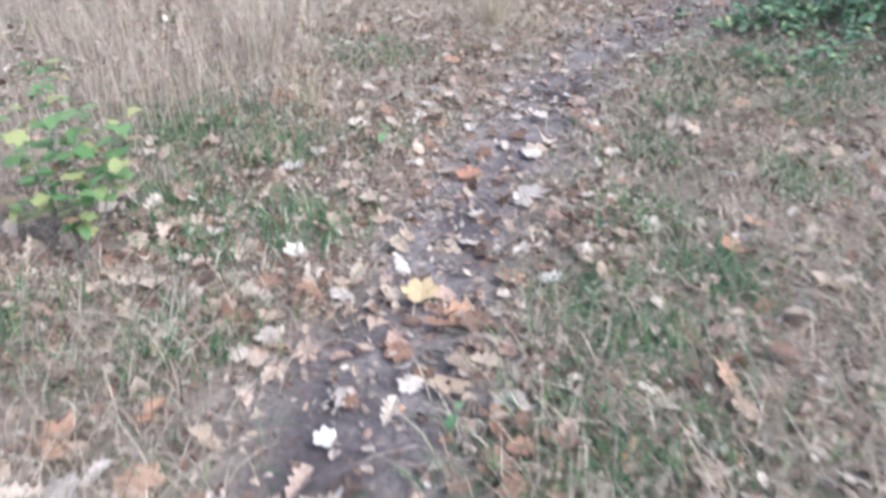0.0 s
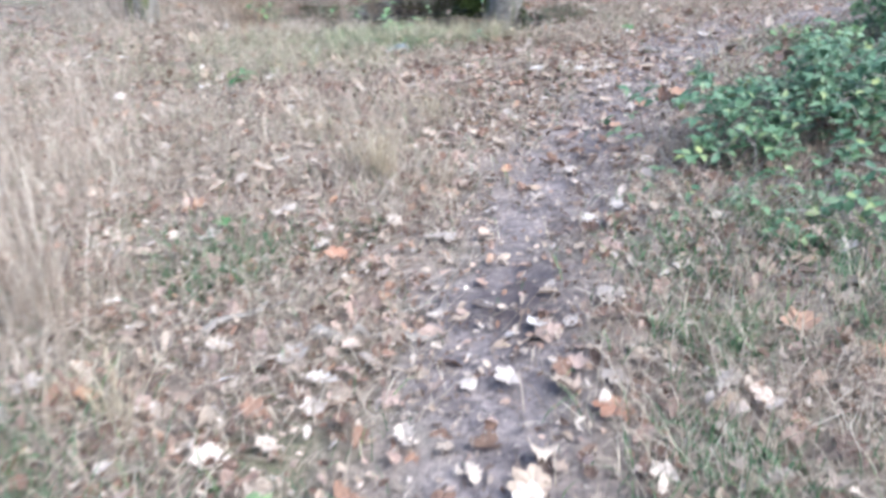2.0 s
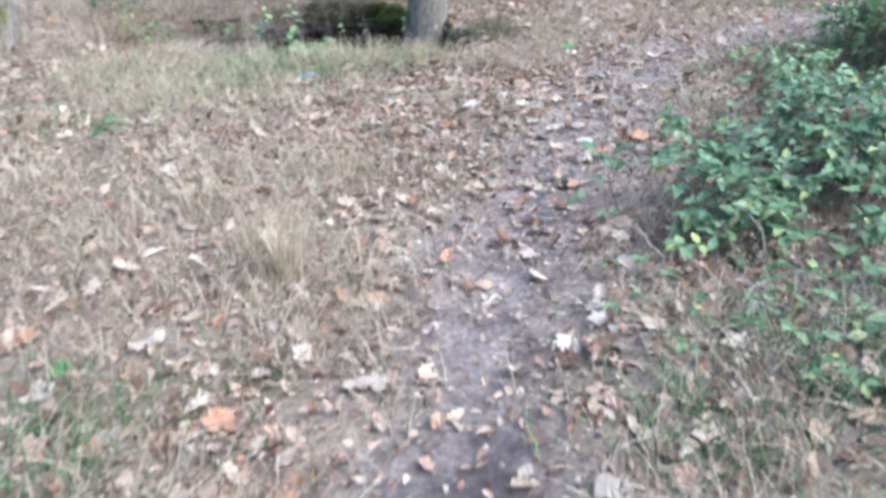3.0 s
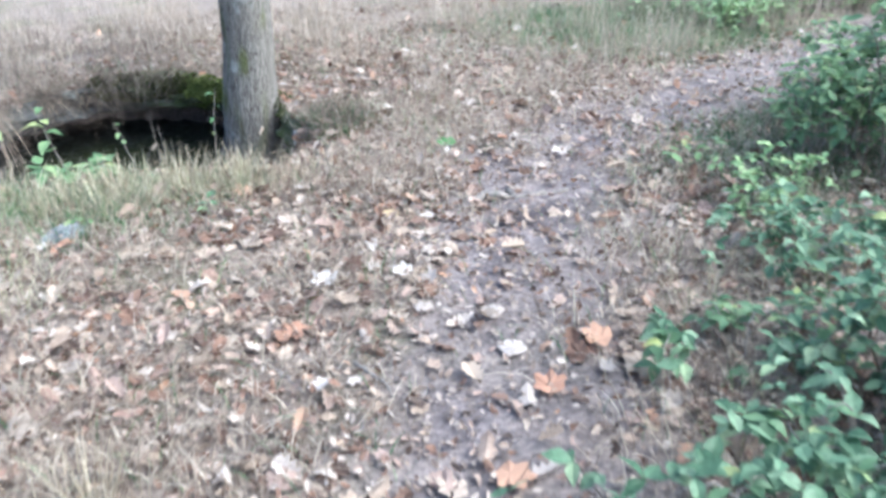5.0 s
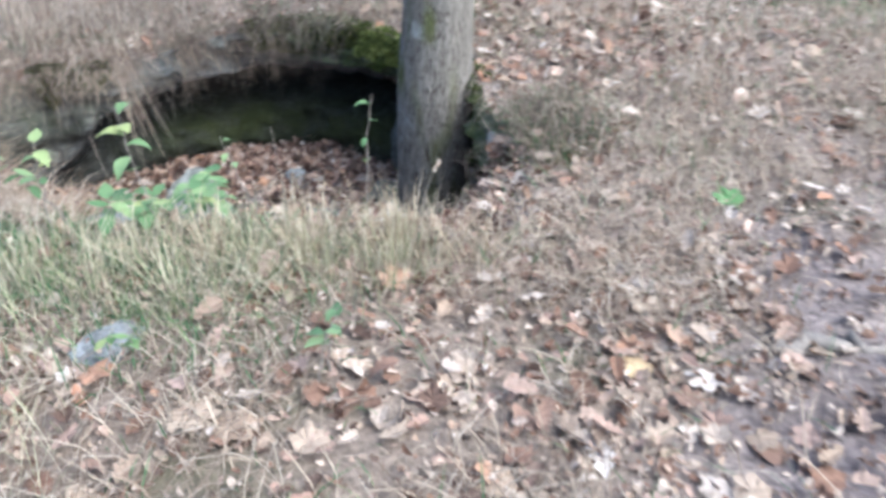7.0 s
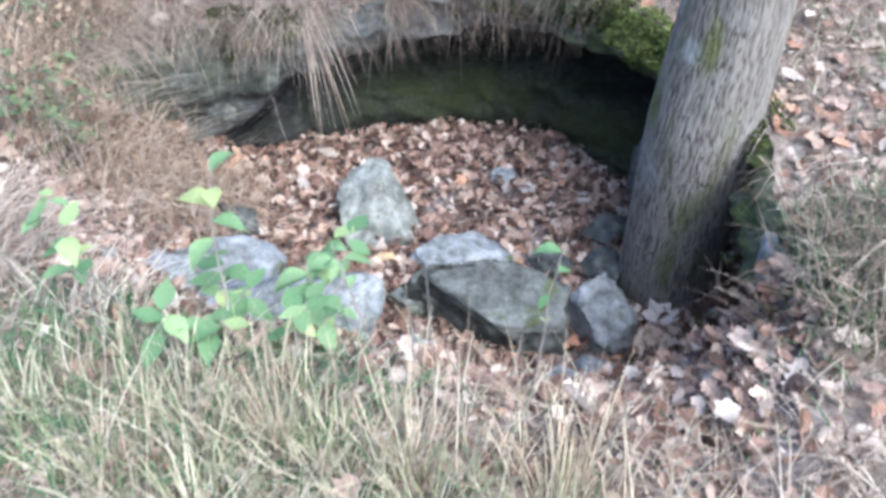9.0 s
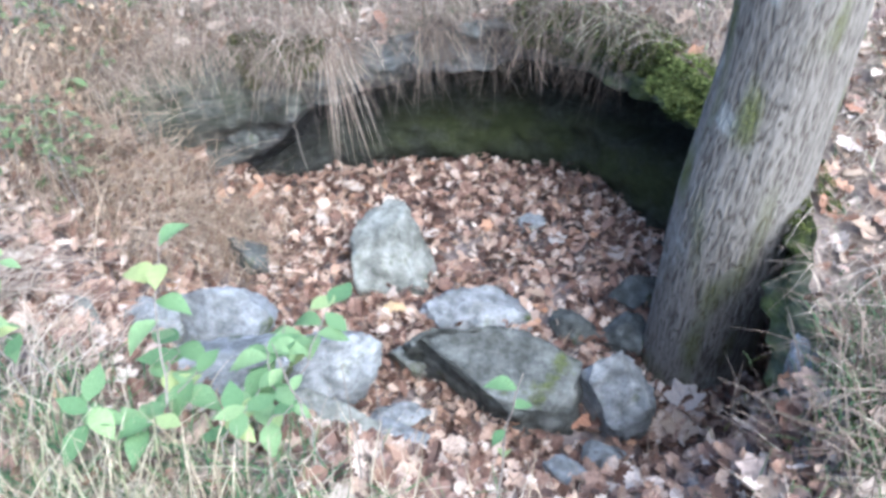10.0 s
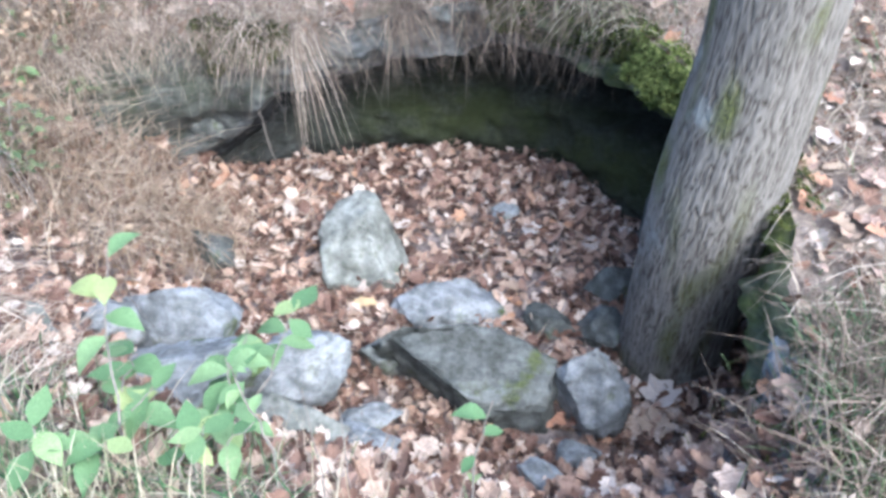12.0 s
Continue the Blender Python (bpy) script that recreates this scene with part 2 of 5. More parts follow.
M_GROUND = ground_material()
M_LEDGE = rock_material("mossy_ledge_rock", (0.03, 0.031, 0.032), (0.15, 0.155, 0.16), "attribute", 0.2, beds=5.0)
# The wall's rock and moss are coloured near black to deepen the cave's shade.
M_CAVE = rock_material("shade_darkened_cave_rock", (0.008, 0.008, 0.008), (0.06, 0.062, 0.064), "attribute", 0.05, 0.35)
M_STONE = rock_material("grey_stone", (0.19, 0.2, 0.185), (0.33, 0.345, 0.32), 0.1, 0.3)
M_STONE_BLUE = rock_material("blue_grey_stone", (0.17, 0.184, 0.2), (0.34, 0.36, 0.38), 0.06, 0.35)
M_STONE_DARK = rock_material("dark_green_stone", (0.05, 0.056, 0.055), (0.155, 0.166, 0.162), 0.1, 0.2)
M_BARK = bark_material()
TAN, PALE, PINK, RUST, ORANGE, DARK = (0.4, 0.27, 0.17), (0.62, 0.51, 0.44), (0.45, 0.28, 0.22), (0.3, 0.13, 0.06), (0.5, 0.21, 0.06), (0.12, 0.07, 0.05)
M_LITTER = foliage("fallen_leaf_mix", [(0.0, DARK), (0.3, RUST), (0.45, PINK), (0.62, TAN), (0.82, (0.5, 0.38, 0.29)), (0.93, PALE), (1.0, ORANGE)], 0.7, 0.15)
M_PIT_LITTER = foliage("damp_fallen_leaf_mix", [(0.0, (0.08, 0.04, 0.028)), (0.3, (0.23, 0.1, 0.06)), (0.55, (0.38, 0.2, 0.12)), (0.75, (0.52, 0.33, 0.22)), (0.93, (0.66, 0.54, 0.46)), (1.0, (0.58, 0.24, 0.07))], 0.5, 0.1)
M_SCRAP = foliage("trodden_leaf_scrap", [(0.0, (0.16, 0.1, 0.075)), (0.5, (0.28, 0.2, 0.155)), (1.0, (0.44, 0.35, 0.3))], 0.75, 0.1)
M_STRAW = foliage("dead_grass", [(0.0, (0.17, 0.11, 0.07)), (0.4, (0.33, 0.235, 0.155)), (0.75, (0.47, 0.365, 0.25)), (1.0, (0.6, 0.5, 0.38))], 0.75, 0.2, grain=25)
M_TALL = foliage("tall_dead_grass", [(0.0, (0.3, 0.2, 0.135)), (0.5, (0.5, 0.38, 0.27)), (1.0, (0.7, 0.6, 0.47))], 0.75, 0.25, grain=25)
M_GREEN_GRASS = foliage("green_grass", [(0.0, (0.04, 0.105, 0.05)), (0.6, (0.085, 0.195, 0.09)), (1.0, (0.19, 0.29, 0.135))], 0.6, 0.25, grain=25)
M_BRAMBLE = foliage("bramble_leaf", [(0.0, (0.075, 0.145, 0.085)), (0.5, (0.15, 0.26, 0.16)), (0.9, (0.25, 0.36, 0.235)), (1.0, (0.38, 0.44, 0.2))], 0.45, 0.3)
M_BRAMBLE_ONE = foliage("bramble_leaf_single", [(0.0, (0.08, 0.15, 0.08)), (0.5, (0.15, 0.26, 0.14)), (0.85, (0.25, 0.36, 0.2)), (1.0, (0.38, 0.44, 0.18))], 0.45, 0.3, True)
M_SAPLING = foliage("sapling_leaf", [(0.0, (0.12, 0.23, 0.11)), (0.75, (0.24, 0.37, 0.19)), (1.0, (0.38, 0.45, 0.2))], 0.6, 0.3, True, 28)
M_YELLOWING = foliage("yellowing_leaf", [(0.0, (0.13, 0.25, 0.1)), (0.6, (0.23, 0.36, 0.17)), (0.88, (0.42, 0.43, 0.2)), (1.0, (0.48, 0.27, 0.13))], 0.45, 0.35, True)
M_WEED = foliage("grey_green_weed", [(0.0, (0.07, 0.11, 0.055)), (1.0, (0.2, 0.25, 0.13))], 0.6, 0.25)
M_FERN = foliage("brown_dead_fern", [(0.0, (0.22, 0.11, 0.05)), (0.6, (0.4, 0.23, 0.11)), (1.0, (0.5, 0.35, 0.18))], 0.75, 0.2, faded=0.4)
M_MOSS_DARK = foliage("dark_moss", [(0.0, (0.022, 0.03, 0.01)), (0.6, (0.06, 0.075, 0.02)), (1.0, (0.12, 0.14, 0.035))], 0.9, 0.15, grain=30)
M_GOLD = foliage("golden_straw", [(0.0, (0.36, 0.28, 0.17)), (0.5, (0.55, 0.45, 0.28)), (1.0, (0.7, 0.62, 0.44))], 0.75, 0.3, grain=25, faded=0.3)
M_PALE_GREEN = foliage("pale_green_grass", [(0.0, (0.26, 0.3, 0.16)), (0.5, (0.44, 0.425, 0.255)), (1.0, (0.6, 0.545, 0.39))], 0.65, 0.25, grain=25, faded=0.3)
M_MOSS = foliage("moss", [(0.0, (0.06, 0.085, 0.02)), (0.6, (0.16, 0.2, 0.055)), (1.0, (0.32, 0.38, 0.13))], 0.9, 0.2, grain=30)
M_SEDGE = foliage("tan_dead_stem", [(0.0, (0.2, 0.12, 0.06)), (0.5, (0.42, 0.28, 0.16)), (1.0, (0.6, 0.47, 0.32))], 0.75, 0.25, grain=25, faded=0.4)
M_BROWN_GRASS = foliage("brown_dead_grass", [(0.0, (0.09, 0.06, 0.04)), (0.6, (0.2, 0.14, 0.095)), (1.0, (0.36, 0.27, 0.19))], 0.8, 0.15, grain=25)
M_TWIG = foliage("grey_twig", [(0.0, (0.13, 0.1, 0.08)), (1.0, (0.34, 0.3, 0.27))], 0.85, 0.0, grain=50)
M_LEAF = {
    "yellow": foliage("yellow_fallen_leaf", [(0.0, (0.58, 0.37, 0.11)), (1.0, (0.66, 0.45, 0.16))], 0.6, 0.15, True, 35),
    "orange": foliage("orange_fallen_leaf", [(0.0, (0.5, 0.18, 0.06)), (1.0, (0.55, 0.27, 0.12))], 0.6, 0.15, True, 35),
    "tan": foliage("tan_fallen_leaf", [(0.0, (0.45, 0.29, 0.17)), (1.0, (0.56, 0.41, 0.28))], 0.65, 0.15, True, 35),
    "pale": foliage("pale_fallen_leaf", [(0.0, (0.44, 0.35, 0.3)), (0.7, (0.54, 0.45, 0.4)), (1.0, (0.66, 0.6, 0.56))], 0.65, 0.15, True, 35),
    "brown": foliage("brown_fallen_leaf", [(0.0, (0.22, 0.1, 0.055)), (1.0, (0.34, 0.18, 0.11))], 0.65, 0.15, True, 35),
    "green": foliage("green_fallen_leaf", [(0.0, (0.1, 0.24, 0.1)), (1.0, (0.2, 0.36, 0.13))], 0.5, 0.2, True, 35),
}


# ---- mesh helpers ----
def mesh_of(name, verts, loops, sizes, mat, smooth=False):
    """A mesh from arrays: vertices, corner indices, and each face's count of corners."""
    me = bpy.data.meshes.new(name)
    verts = np.asarray(verts, np.float32)
    loops, sizes = np.asarray(loops, np.int32), np.asarray(sizes, np.int32)
    me.vertices.add(len(verts))
    me.vertices.foreach_set("co", verts.ravel())
    me.loops.add(len(loops))
    me.loops.foreach_set("vertex_index", loops)
    me.polygons.add(len(sizes))
    me.polygons.foreach_set("loop_start", np.concatenate([[0], np.cumsum(sizes)[:-1]]).astype(np.int32))
    me.polygons.foreach_set("use_smooth", np.full(len(sizes), smooth))
    me.update(calc_edges=True)
    me.materials.append(mat)
    return me


def grid_mesh(name, p, mat, wrap=False, smooth=True):
    """A sheet through points p[i, j]; wrap closes it along j."""
    a, b = p.shape[:2]
    i, j = np.meshgrid(np.arange(a - 1), np.arange(b if wrap else b - 1), indexing="ij")
    k = (j + 1) % b
    f = np.stack([i * b + j, i * b + k, (i + 1) * b + k, (i + 1) * b + j], -1).reshape(-1, 4)
    return mesh_of(name, p.reshape(-1, 3), f.ravel(), np.full(len(f), 4), mat, smooth)


def values(me, name, v):
    me.attributes.new(name, "FLOAT", "POINT").data.foreach_set("value", np.asarray(v, np.float32).ravel())


def part(name, data, parent, label=""):
    ob = new(name, data)
    ob.parent = parent
    return tagged(ob, label)


def leaf_rows(widths, curl=0.15, cup=0.2, stalk=0.12):
    """A leaf from rows of half widths along its midrib, with a stalk; one unit long."""
    n = len(widths)
    v, f = [], []
    for k, w in enumerate(widths):
        y = k / (n - 1)
        z = curl * (y - 0.4) ** 2
        v += [(-w, y, z + cup * w), (0, y, z), (w, y, z + cup * w)]
    for k in range(n - 1):
        a = 3 * k
        f += [(a, a + 1, a + 4), (a, a + 4, a + 3), (a + 1, a + 2, a + 5), (a + 1, a + 5, a + 4)]
    s = len(v)
    v += [(-0.012, 0.02, 0), (0.012, 0.02, 0), (0, -stalk, 0.02)]
    f.append((s, s + 1, s + 2))
    return np.array(v, float), np.array(f)


def leaf_star(tips, curl, seed):
    """A lobed leaf: an outline of (angle, reach) round its heart."""
    r = np.random.default_rng(seed)
    v = [(0, 0.38, 0)]
    for a, d in tips:
        a, d = radians(a), d * r.uniform(0.88, 1.1)
        x, y = d * math.sin(a), 0.38 + d * math.cos(a)
        v.append((x, y, curl * (x * x + 0.7 * (y - 0.38) ** 2) + r.uniform(-0.05, 0.05)))
    n = len(tips)
    f = [(0, 1 + k, 1 + (k + 1) % n) for k in range(n)]
    s = len(v)
    v += [(-0.012, 0.1, 0), (0.012, 0.1, 0), (0.03, -0.3, 0.06)]
    f.append((s, s + 1, s + 2))
    return np.array(v, float), np.array(f)


MAPLE = [(0, 0.58), (14, 0.47), (27, 0.41), (40, 0.5), (53, 0.54), (66, 0.46), (82, 0.39), (100, 0.43), (114, 0.44), (138, 0.35), (180, 0.3), (222, 0.35), (246, 0.44), (260, 0.43), (278, 0.39), (294, 0.46), (307, 0.54), (320, 0.5), (333, 0.41), (346, 0.47)]
OAK = [0.02, 0.1, 0.22, 0.14, 0.3, 0.18, 0.34, 0.2, 0.24, 0.05]
T_MAPLE = [leaf_star(MAPLE, c, s) for c, s in ((0.35, 1), (-0.45, 2), (0.8, 3), (-0.15, 4))]
T_OAK = [leaf_rows(OAK, c, k) for c, k in ((0.5, 0.5), (-0.6, 0.3), (1.2, -0.5), (0.2, 0.9))]
T_OVAL = [leaf_rows([0.02, 0.17, 0.27, 0.29, 0.23, 0.12, 0.0], c, k) for c, k in ((-0.3, 0.25), (-0.6, 0.4), (0.15, 0.15))]
T_SMALL = [leaf_rows([0.02, 0.26, 0.3, 0.0], -0.3, 0.3, 0.05)]


def turns(yaw, tilt, roll, up=None):
    """Rotation matrices: yaw about up, after tilt and roll."""
    cy, sy, ct, st, cr, sr = np.cos(yaw), np.sin(yaw), np.cos(tilt), np.sin(tilt), np.cos(roll), np.sin(roll)
    o, i = np.zeros_like(yaw), np.ones_like(yaw)
    rz = np.stack([cy, -sy, o, sy, cy, o, o, o, i], 1).reshape(-1, 3, 3)
    rx = np.stack([i, o, o, o, ct, -st, o, st, ct], 1).reshape(-1, 3, 3)
    ry = np.stack([cr, o, sr, o, i, o, -sr, o, cr], 1).reshape(-1, 3, 3)
    m = rz @ rx @ ry
    if up is not None:
        s = np.cross(np.array([0.0, 1.0, 0.0]), up)
        s /= np.linalg.norm(s, axis=1)[:, None]
        m = np.stack([s, np.cross(up, s), up], 2) @ m
    return m


def strew(name, templates, pos, rot, size, mat):
    """Many leaves joined into one mesh."""
    pick = rng.integers(0, len(templates), len(pos))
    vs, fs, start = [], [], 0
    for k, (v, f) in enumerate(templates):
        w = np.nonzero(pick == k)[0]
        if not len(w):
            continue
        p = np.einsum("nij,vj->nvi", rot[w], v) * size[w][:, None, None] + pos[w][:, None, :]
        vs.append(p.reshape(-1, 3))
        fs.append((f[None] + (start + np.arange(len(w)) * len(v))[:, None, None]).reshape(-1, 3))
        start += len(w) * len(v)
    f = np.concatenate(fs)
    return mesh_of(name, np.concatenate(vs), f.ravel(), np.full(len(f), 3), mat)


def blades(name, pos, length, width, lean, mat, droop=0.5, heading=None):
    """Grass blades as bent, tapered strips; lean is how far the tip goes sideways, in lengths."""
    n = len(pos)
    a = rng.uniform(0, 2 * np.pi, n) if heading is None else heading
    d = np.stack([np.cos(a), np.sin(a), np.zeros(n)], 1)
    b = a + rng.uniform(0.6, 2.5, n)
    s = np.stack([np.cos(b), np.sin(b), np.zeros(n)], 1) * (width / 2)[:, None]
    rows = []
    for t, w in ((0, 0.8), (0.35, 1.0), (0.7, 0.7)):
        up = length * (t - droop * 0.5 * lean * t * t)
        c = pos + d * (length * lean * t ** 1.6)[:, None] + np.stack([np.zeros(n), np.zeros(n), up], 1)
        rows += [c - s * w, c + s * w]
    rows.append(pos + d * (length * lean)[:, None] + np.stack([np.zeros(n), np.zeros(n), length * (1 - droop * 0.5 * lean)], 1))
    v = np.stack(rows, 1).reshape(-1, 3)
    base = (np.arange(n) * 7)[:, None]
    loops = (base + np.array([[0, 1, 3, 2, 2, 3, 5, 4, 4, 5, 6]])).ravel()
    return mesh_of(name, v, loops, np.tile([4, 4, 3], n), mat)


def tube(points, radii, sides=7):
    """A tapered tube along points, as a grid."""
    p = [Vector(q) for q in points]
    out = []
    side = Vector((1, 0.3, 0.1))
    for k, q in enumerate(p):
        d = (p[min(k + 1, len(p) - 1)] - p[max(k - 1, 0)]).normalized()
        s = (side - d * side.dot(d)).normalized()
        t = d.cross(s)
        side = s
        out.append([tuple(q + float(radii[k]) * (math.cos(2 * math.pi * j / sides) * s + math.sin(2 * math.pi * j / sides) * t)) for j in range(sides)])
    return np.array(out)


def bent(a, b, sag=0.0, n=8, wobble=0.0, seed=0):
    """Points from a to b, bowed upwards by sag."""
    r = np.random.default_rng(seed)
    a, b = np.array(a, float), np.array(b, float)
    t = np.linspace(0, 1, n)[:, None]
    p = a + (b - a) * t + np.array([0, 0, 1.0]) * sag * 4 * t * (1 - t)
    p[1:-1] += r.normal(0, wobble, (n - 2, 3))
    return p


def spread(x0, x1, y0, y1, per_m2, keep):
    """Random plan points in a box, thinned by keep(x, y) from 0 to 1."""
    n = int((x1 - x0) * (y1 - y0) * per_m2)
    x, y = rng.uniform(x0, x1, n), rng.uniform(y0, y1, n)
    ok = rng.random(n) < keep(x, y)
    return x[ok], y[ok]


def hollow(x, y):
    return poly_distance(x, y, RIM)[1]


def at_ground(x, y, lift=0.0):
    return np.stack([x, y, surface(x, y) + lift], 1)


# ---- the ground: one sheet to the horizon ----
def build_ground():
    far = 6.0 * 1.32 ** np.arange(1, 18)
    xs = np.concatenate([3 - far[::-1], np.arange(-3.0, 9.0, 0.06), 3 + far])
    ys = np.concatenate([7.5 - 1.5 * far[::-1], np.arange(-1.5, 16.5, 0.06), 7.5 + 1.5 * far])
    xs, ys = np.unique(np.round(xs, 4)), np.unique(np.round(ys, 4))
    x, y = np.meshgrid(xs, ys)
    z = height(x, y)
    close = (np.abs(x - 3) < 6.5) & (np.abs(y - 7.5) < 9.5)
    z = z + close * 0.02 * (vnoise(x, y, 0.1, 21) - 0.5)
    me = grid_mesh("ground", np.stack([x, y, z], -1), M_GROUND)
    soil = np.clip(path_mask(x, y) * (0.75 + 0.5 * vnoise(x, y, 0.3, 5)), 0, 1)
    # dark trodden mud on the path, in uneven patches
    mud = np.zeros(x.shape)
    for mx, my, rx, ry in ((-0.36, 1.65, 0.24, 0.5), (-0.28, 2.4, 0.16, 0.14), (0.1, 3.15, 0.12, 0.25), (0.28, 3.75, 0.12, 0.1), (0.75, 5.0, 0.2, 0.25), (3.4, 8.85, 0.3, 0.12)):
        mud = np.maximum(mud, np.exp(-((x - mx) / rx) ** 2 - ((y - my) / ry) ** 2))
    values(me, "mud", np.clip(mud * (0.5 + 0.8 * vnoise(x, y, 0.12, 6)), 0, 0.8))
    # soil on the path and in the hollow; under brambles it paints their shade
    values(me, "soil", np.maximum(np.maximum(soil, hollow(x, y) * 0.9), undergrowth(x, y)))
    tagged(new("ground", me), "brown woodland ground with thin turf, a trodden path and a hollow", "ground", kind="structure")


build_ground()


# ---- the ledge that roofs the shallow cave ----
def build_ledge():
    cols = 240
    u = np.linspace(0, len(LIP) - 1, cols)
    st = np.array(LIP)
    lip = np.stack([np.interp(u, np.arange(len(LIP)), st[:, k]) for k in range(5)], 1)
    kern = np.ones(15) / 15
    for k in range(5):
        lip[:, k] = np.convolve(np.pad(lip[:, k], 7, mode="edge"), kern, "valid")
    tang = np.gradient(lip[:, :2], axis=0)
    back = np.stack([-tang[:, 1], tang[:, 0]], 1)
    back /= np.linalg.norm(back, axis=1)[:, None]
    rows, moss = [], []
    profile = [(1.15, "top", 0), (0.85, "top", 0), (0.6, "top", 0), (0.42, "top", 0), (0.28, "top", 0), (0.17, "top", 0.3), (0.08, "top", 0.6), (0.0, "top", 0.8),
               (-0.05, 0.25, 0.9), (-0.07, 0.5, 0.8), (-0.05, 0.75, 0.5), (-0.03, 0.93, 0.25), (0.03, 1.0, 0.1), (0.1, 1.02, 0), (0.22, 0.98, 0), (0.4, 0.95, 0), (0.65, 0.97, 0), (0.85, 1.02, 0), (1.0, 1.15, 0)]
    for off, h, m in profile:
        zl = lip[:, 3]
        under = np.where(np.isin(h, ["top"]), off, np.where(off > 0.05, off * lip[:, 2] + 0.03, off))
        p = lip[:, :2] + back * under[:, None]
        edge = ledge_top(lip[:, 0], lip[:, 1])
        z = ledge_top(p[:, 0], p[:, 1]) - 0.06 * (off > 1) if h == "top" else edge + (zl - edge) * h
        rows.append(np.column_stack([p, z]))
        moss.append(np.full(cols, m))
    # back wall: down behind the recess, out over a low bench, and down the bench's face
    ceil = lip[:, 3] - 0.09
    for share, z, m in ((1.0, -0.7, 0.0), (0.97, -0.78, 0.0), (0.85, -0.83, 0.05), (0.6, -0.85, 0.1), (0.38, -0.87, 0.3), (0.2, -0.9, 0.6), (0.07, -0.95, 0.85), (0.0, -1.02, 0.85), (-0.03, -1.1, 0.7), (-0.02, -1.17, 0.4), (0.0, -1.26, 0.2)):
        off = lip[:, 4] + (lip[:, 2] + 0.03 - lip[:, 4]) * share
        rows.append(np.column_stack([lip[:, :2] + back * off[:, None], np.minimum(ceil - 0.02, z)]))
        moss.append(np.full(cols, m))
    p = np.array(rows)
    # finer rows between, then rocky unevenness
    n = len(p)
    fine = np.arange((n - 1) * 4 + 1) / 4
    i = np.minimum(fine.astype(int), n - 2)
    w = (fine - i)[:, None, None]
    p = p[i] * (1 - w) + p[i + 1] * w
    moss = np.array(moss)
    moss = moss[i] * (1 - w[:, :, 0]) + moss[i + 1] * w[:, :, 0]
    inner = np.clip((fine - 6.4) / 1.5, 0, 1)
    for a in range(p.shape[0]):
        if inner[a] == 0:
            continue
        for b in range(cols):
            q = Vector(p[a, b])
            k = noise.fractal(q * 3.2 + Vector((3, 0, 0)), 1.0, 2.1, 6)
            bed = noise.noise(Vector((q.x * 1.5, q.y * 1.5, q.z * 13.0))) + 0.6 * noise.noise(Vector((q.x * 5, q.y * 5, q.z * 26.0)))
            amp = inner[a] * min(1.2, 0.75 + lip[b, 2] * 0.5)
            knob = noise.fractal(q * 11.0, 1.0, 2.1, 4)
            p[a, b, :2] -= back[b] * (0.08 * k + (0.03 if a > 76 else 0.095) * bed + 0.035 * knob) * amp
            p[a, b, 2] += 0.035 * k * amp
    x = p[:, :, 0]
    right = np.clip((x - 1.75) / 0.4, 0, 1)
    left = 0.3 * np.clip((0.85 - x) / 0.25, 0, 1)
    face = (fine > 5) & (fine < 14)
    moss = np.where(face[:, None], moss * np.clip(0.08 + right + left, 0, 1) * 1.1, moss)
    moss = np.where(((fine > 6) & (fine < 16))[:, None], np.maximum(moss, 0.85 * np.clip((x - 1.95) / 0.3, 0, 1)), moss)
    moss = np.where((fine > 18)[:, None], moss * np.clip(0.25 + (x - 0.6) / 0.9, 0.2, 1), moss)
    root = new("rock_ledge")
    # cave_wall takes the darker rock, with the overhang's shade in its colour
    for name, r0, r1, mat, label in (("turf", 0, 28, M_GROUND, "matted turf on top"), ("lip", 28, 64, M_LEDGE, "layered grey rock with moss"), ("cave_wall", 64, len(fine) - 1, M_CAVE, "mossy rock coloured darker for the cave's shade")):
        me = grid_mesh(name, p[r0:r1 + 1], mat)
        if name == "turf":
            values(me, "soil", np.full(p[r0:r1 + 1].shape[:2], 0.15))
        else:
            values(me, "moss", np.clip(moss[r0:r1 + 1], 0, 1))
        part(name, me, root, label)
    return tagged(root, "overhanging grey rock ledge with moss, roofing a dark shallow cave", "rock ledge"), lip, back


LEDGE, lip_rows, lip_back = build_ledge()


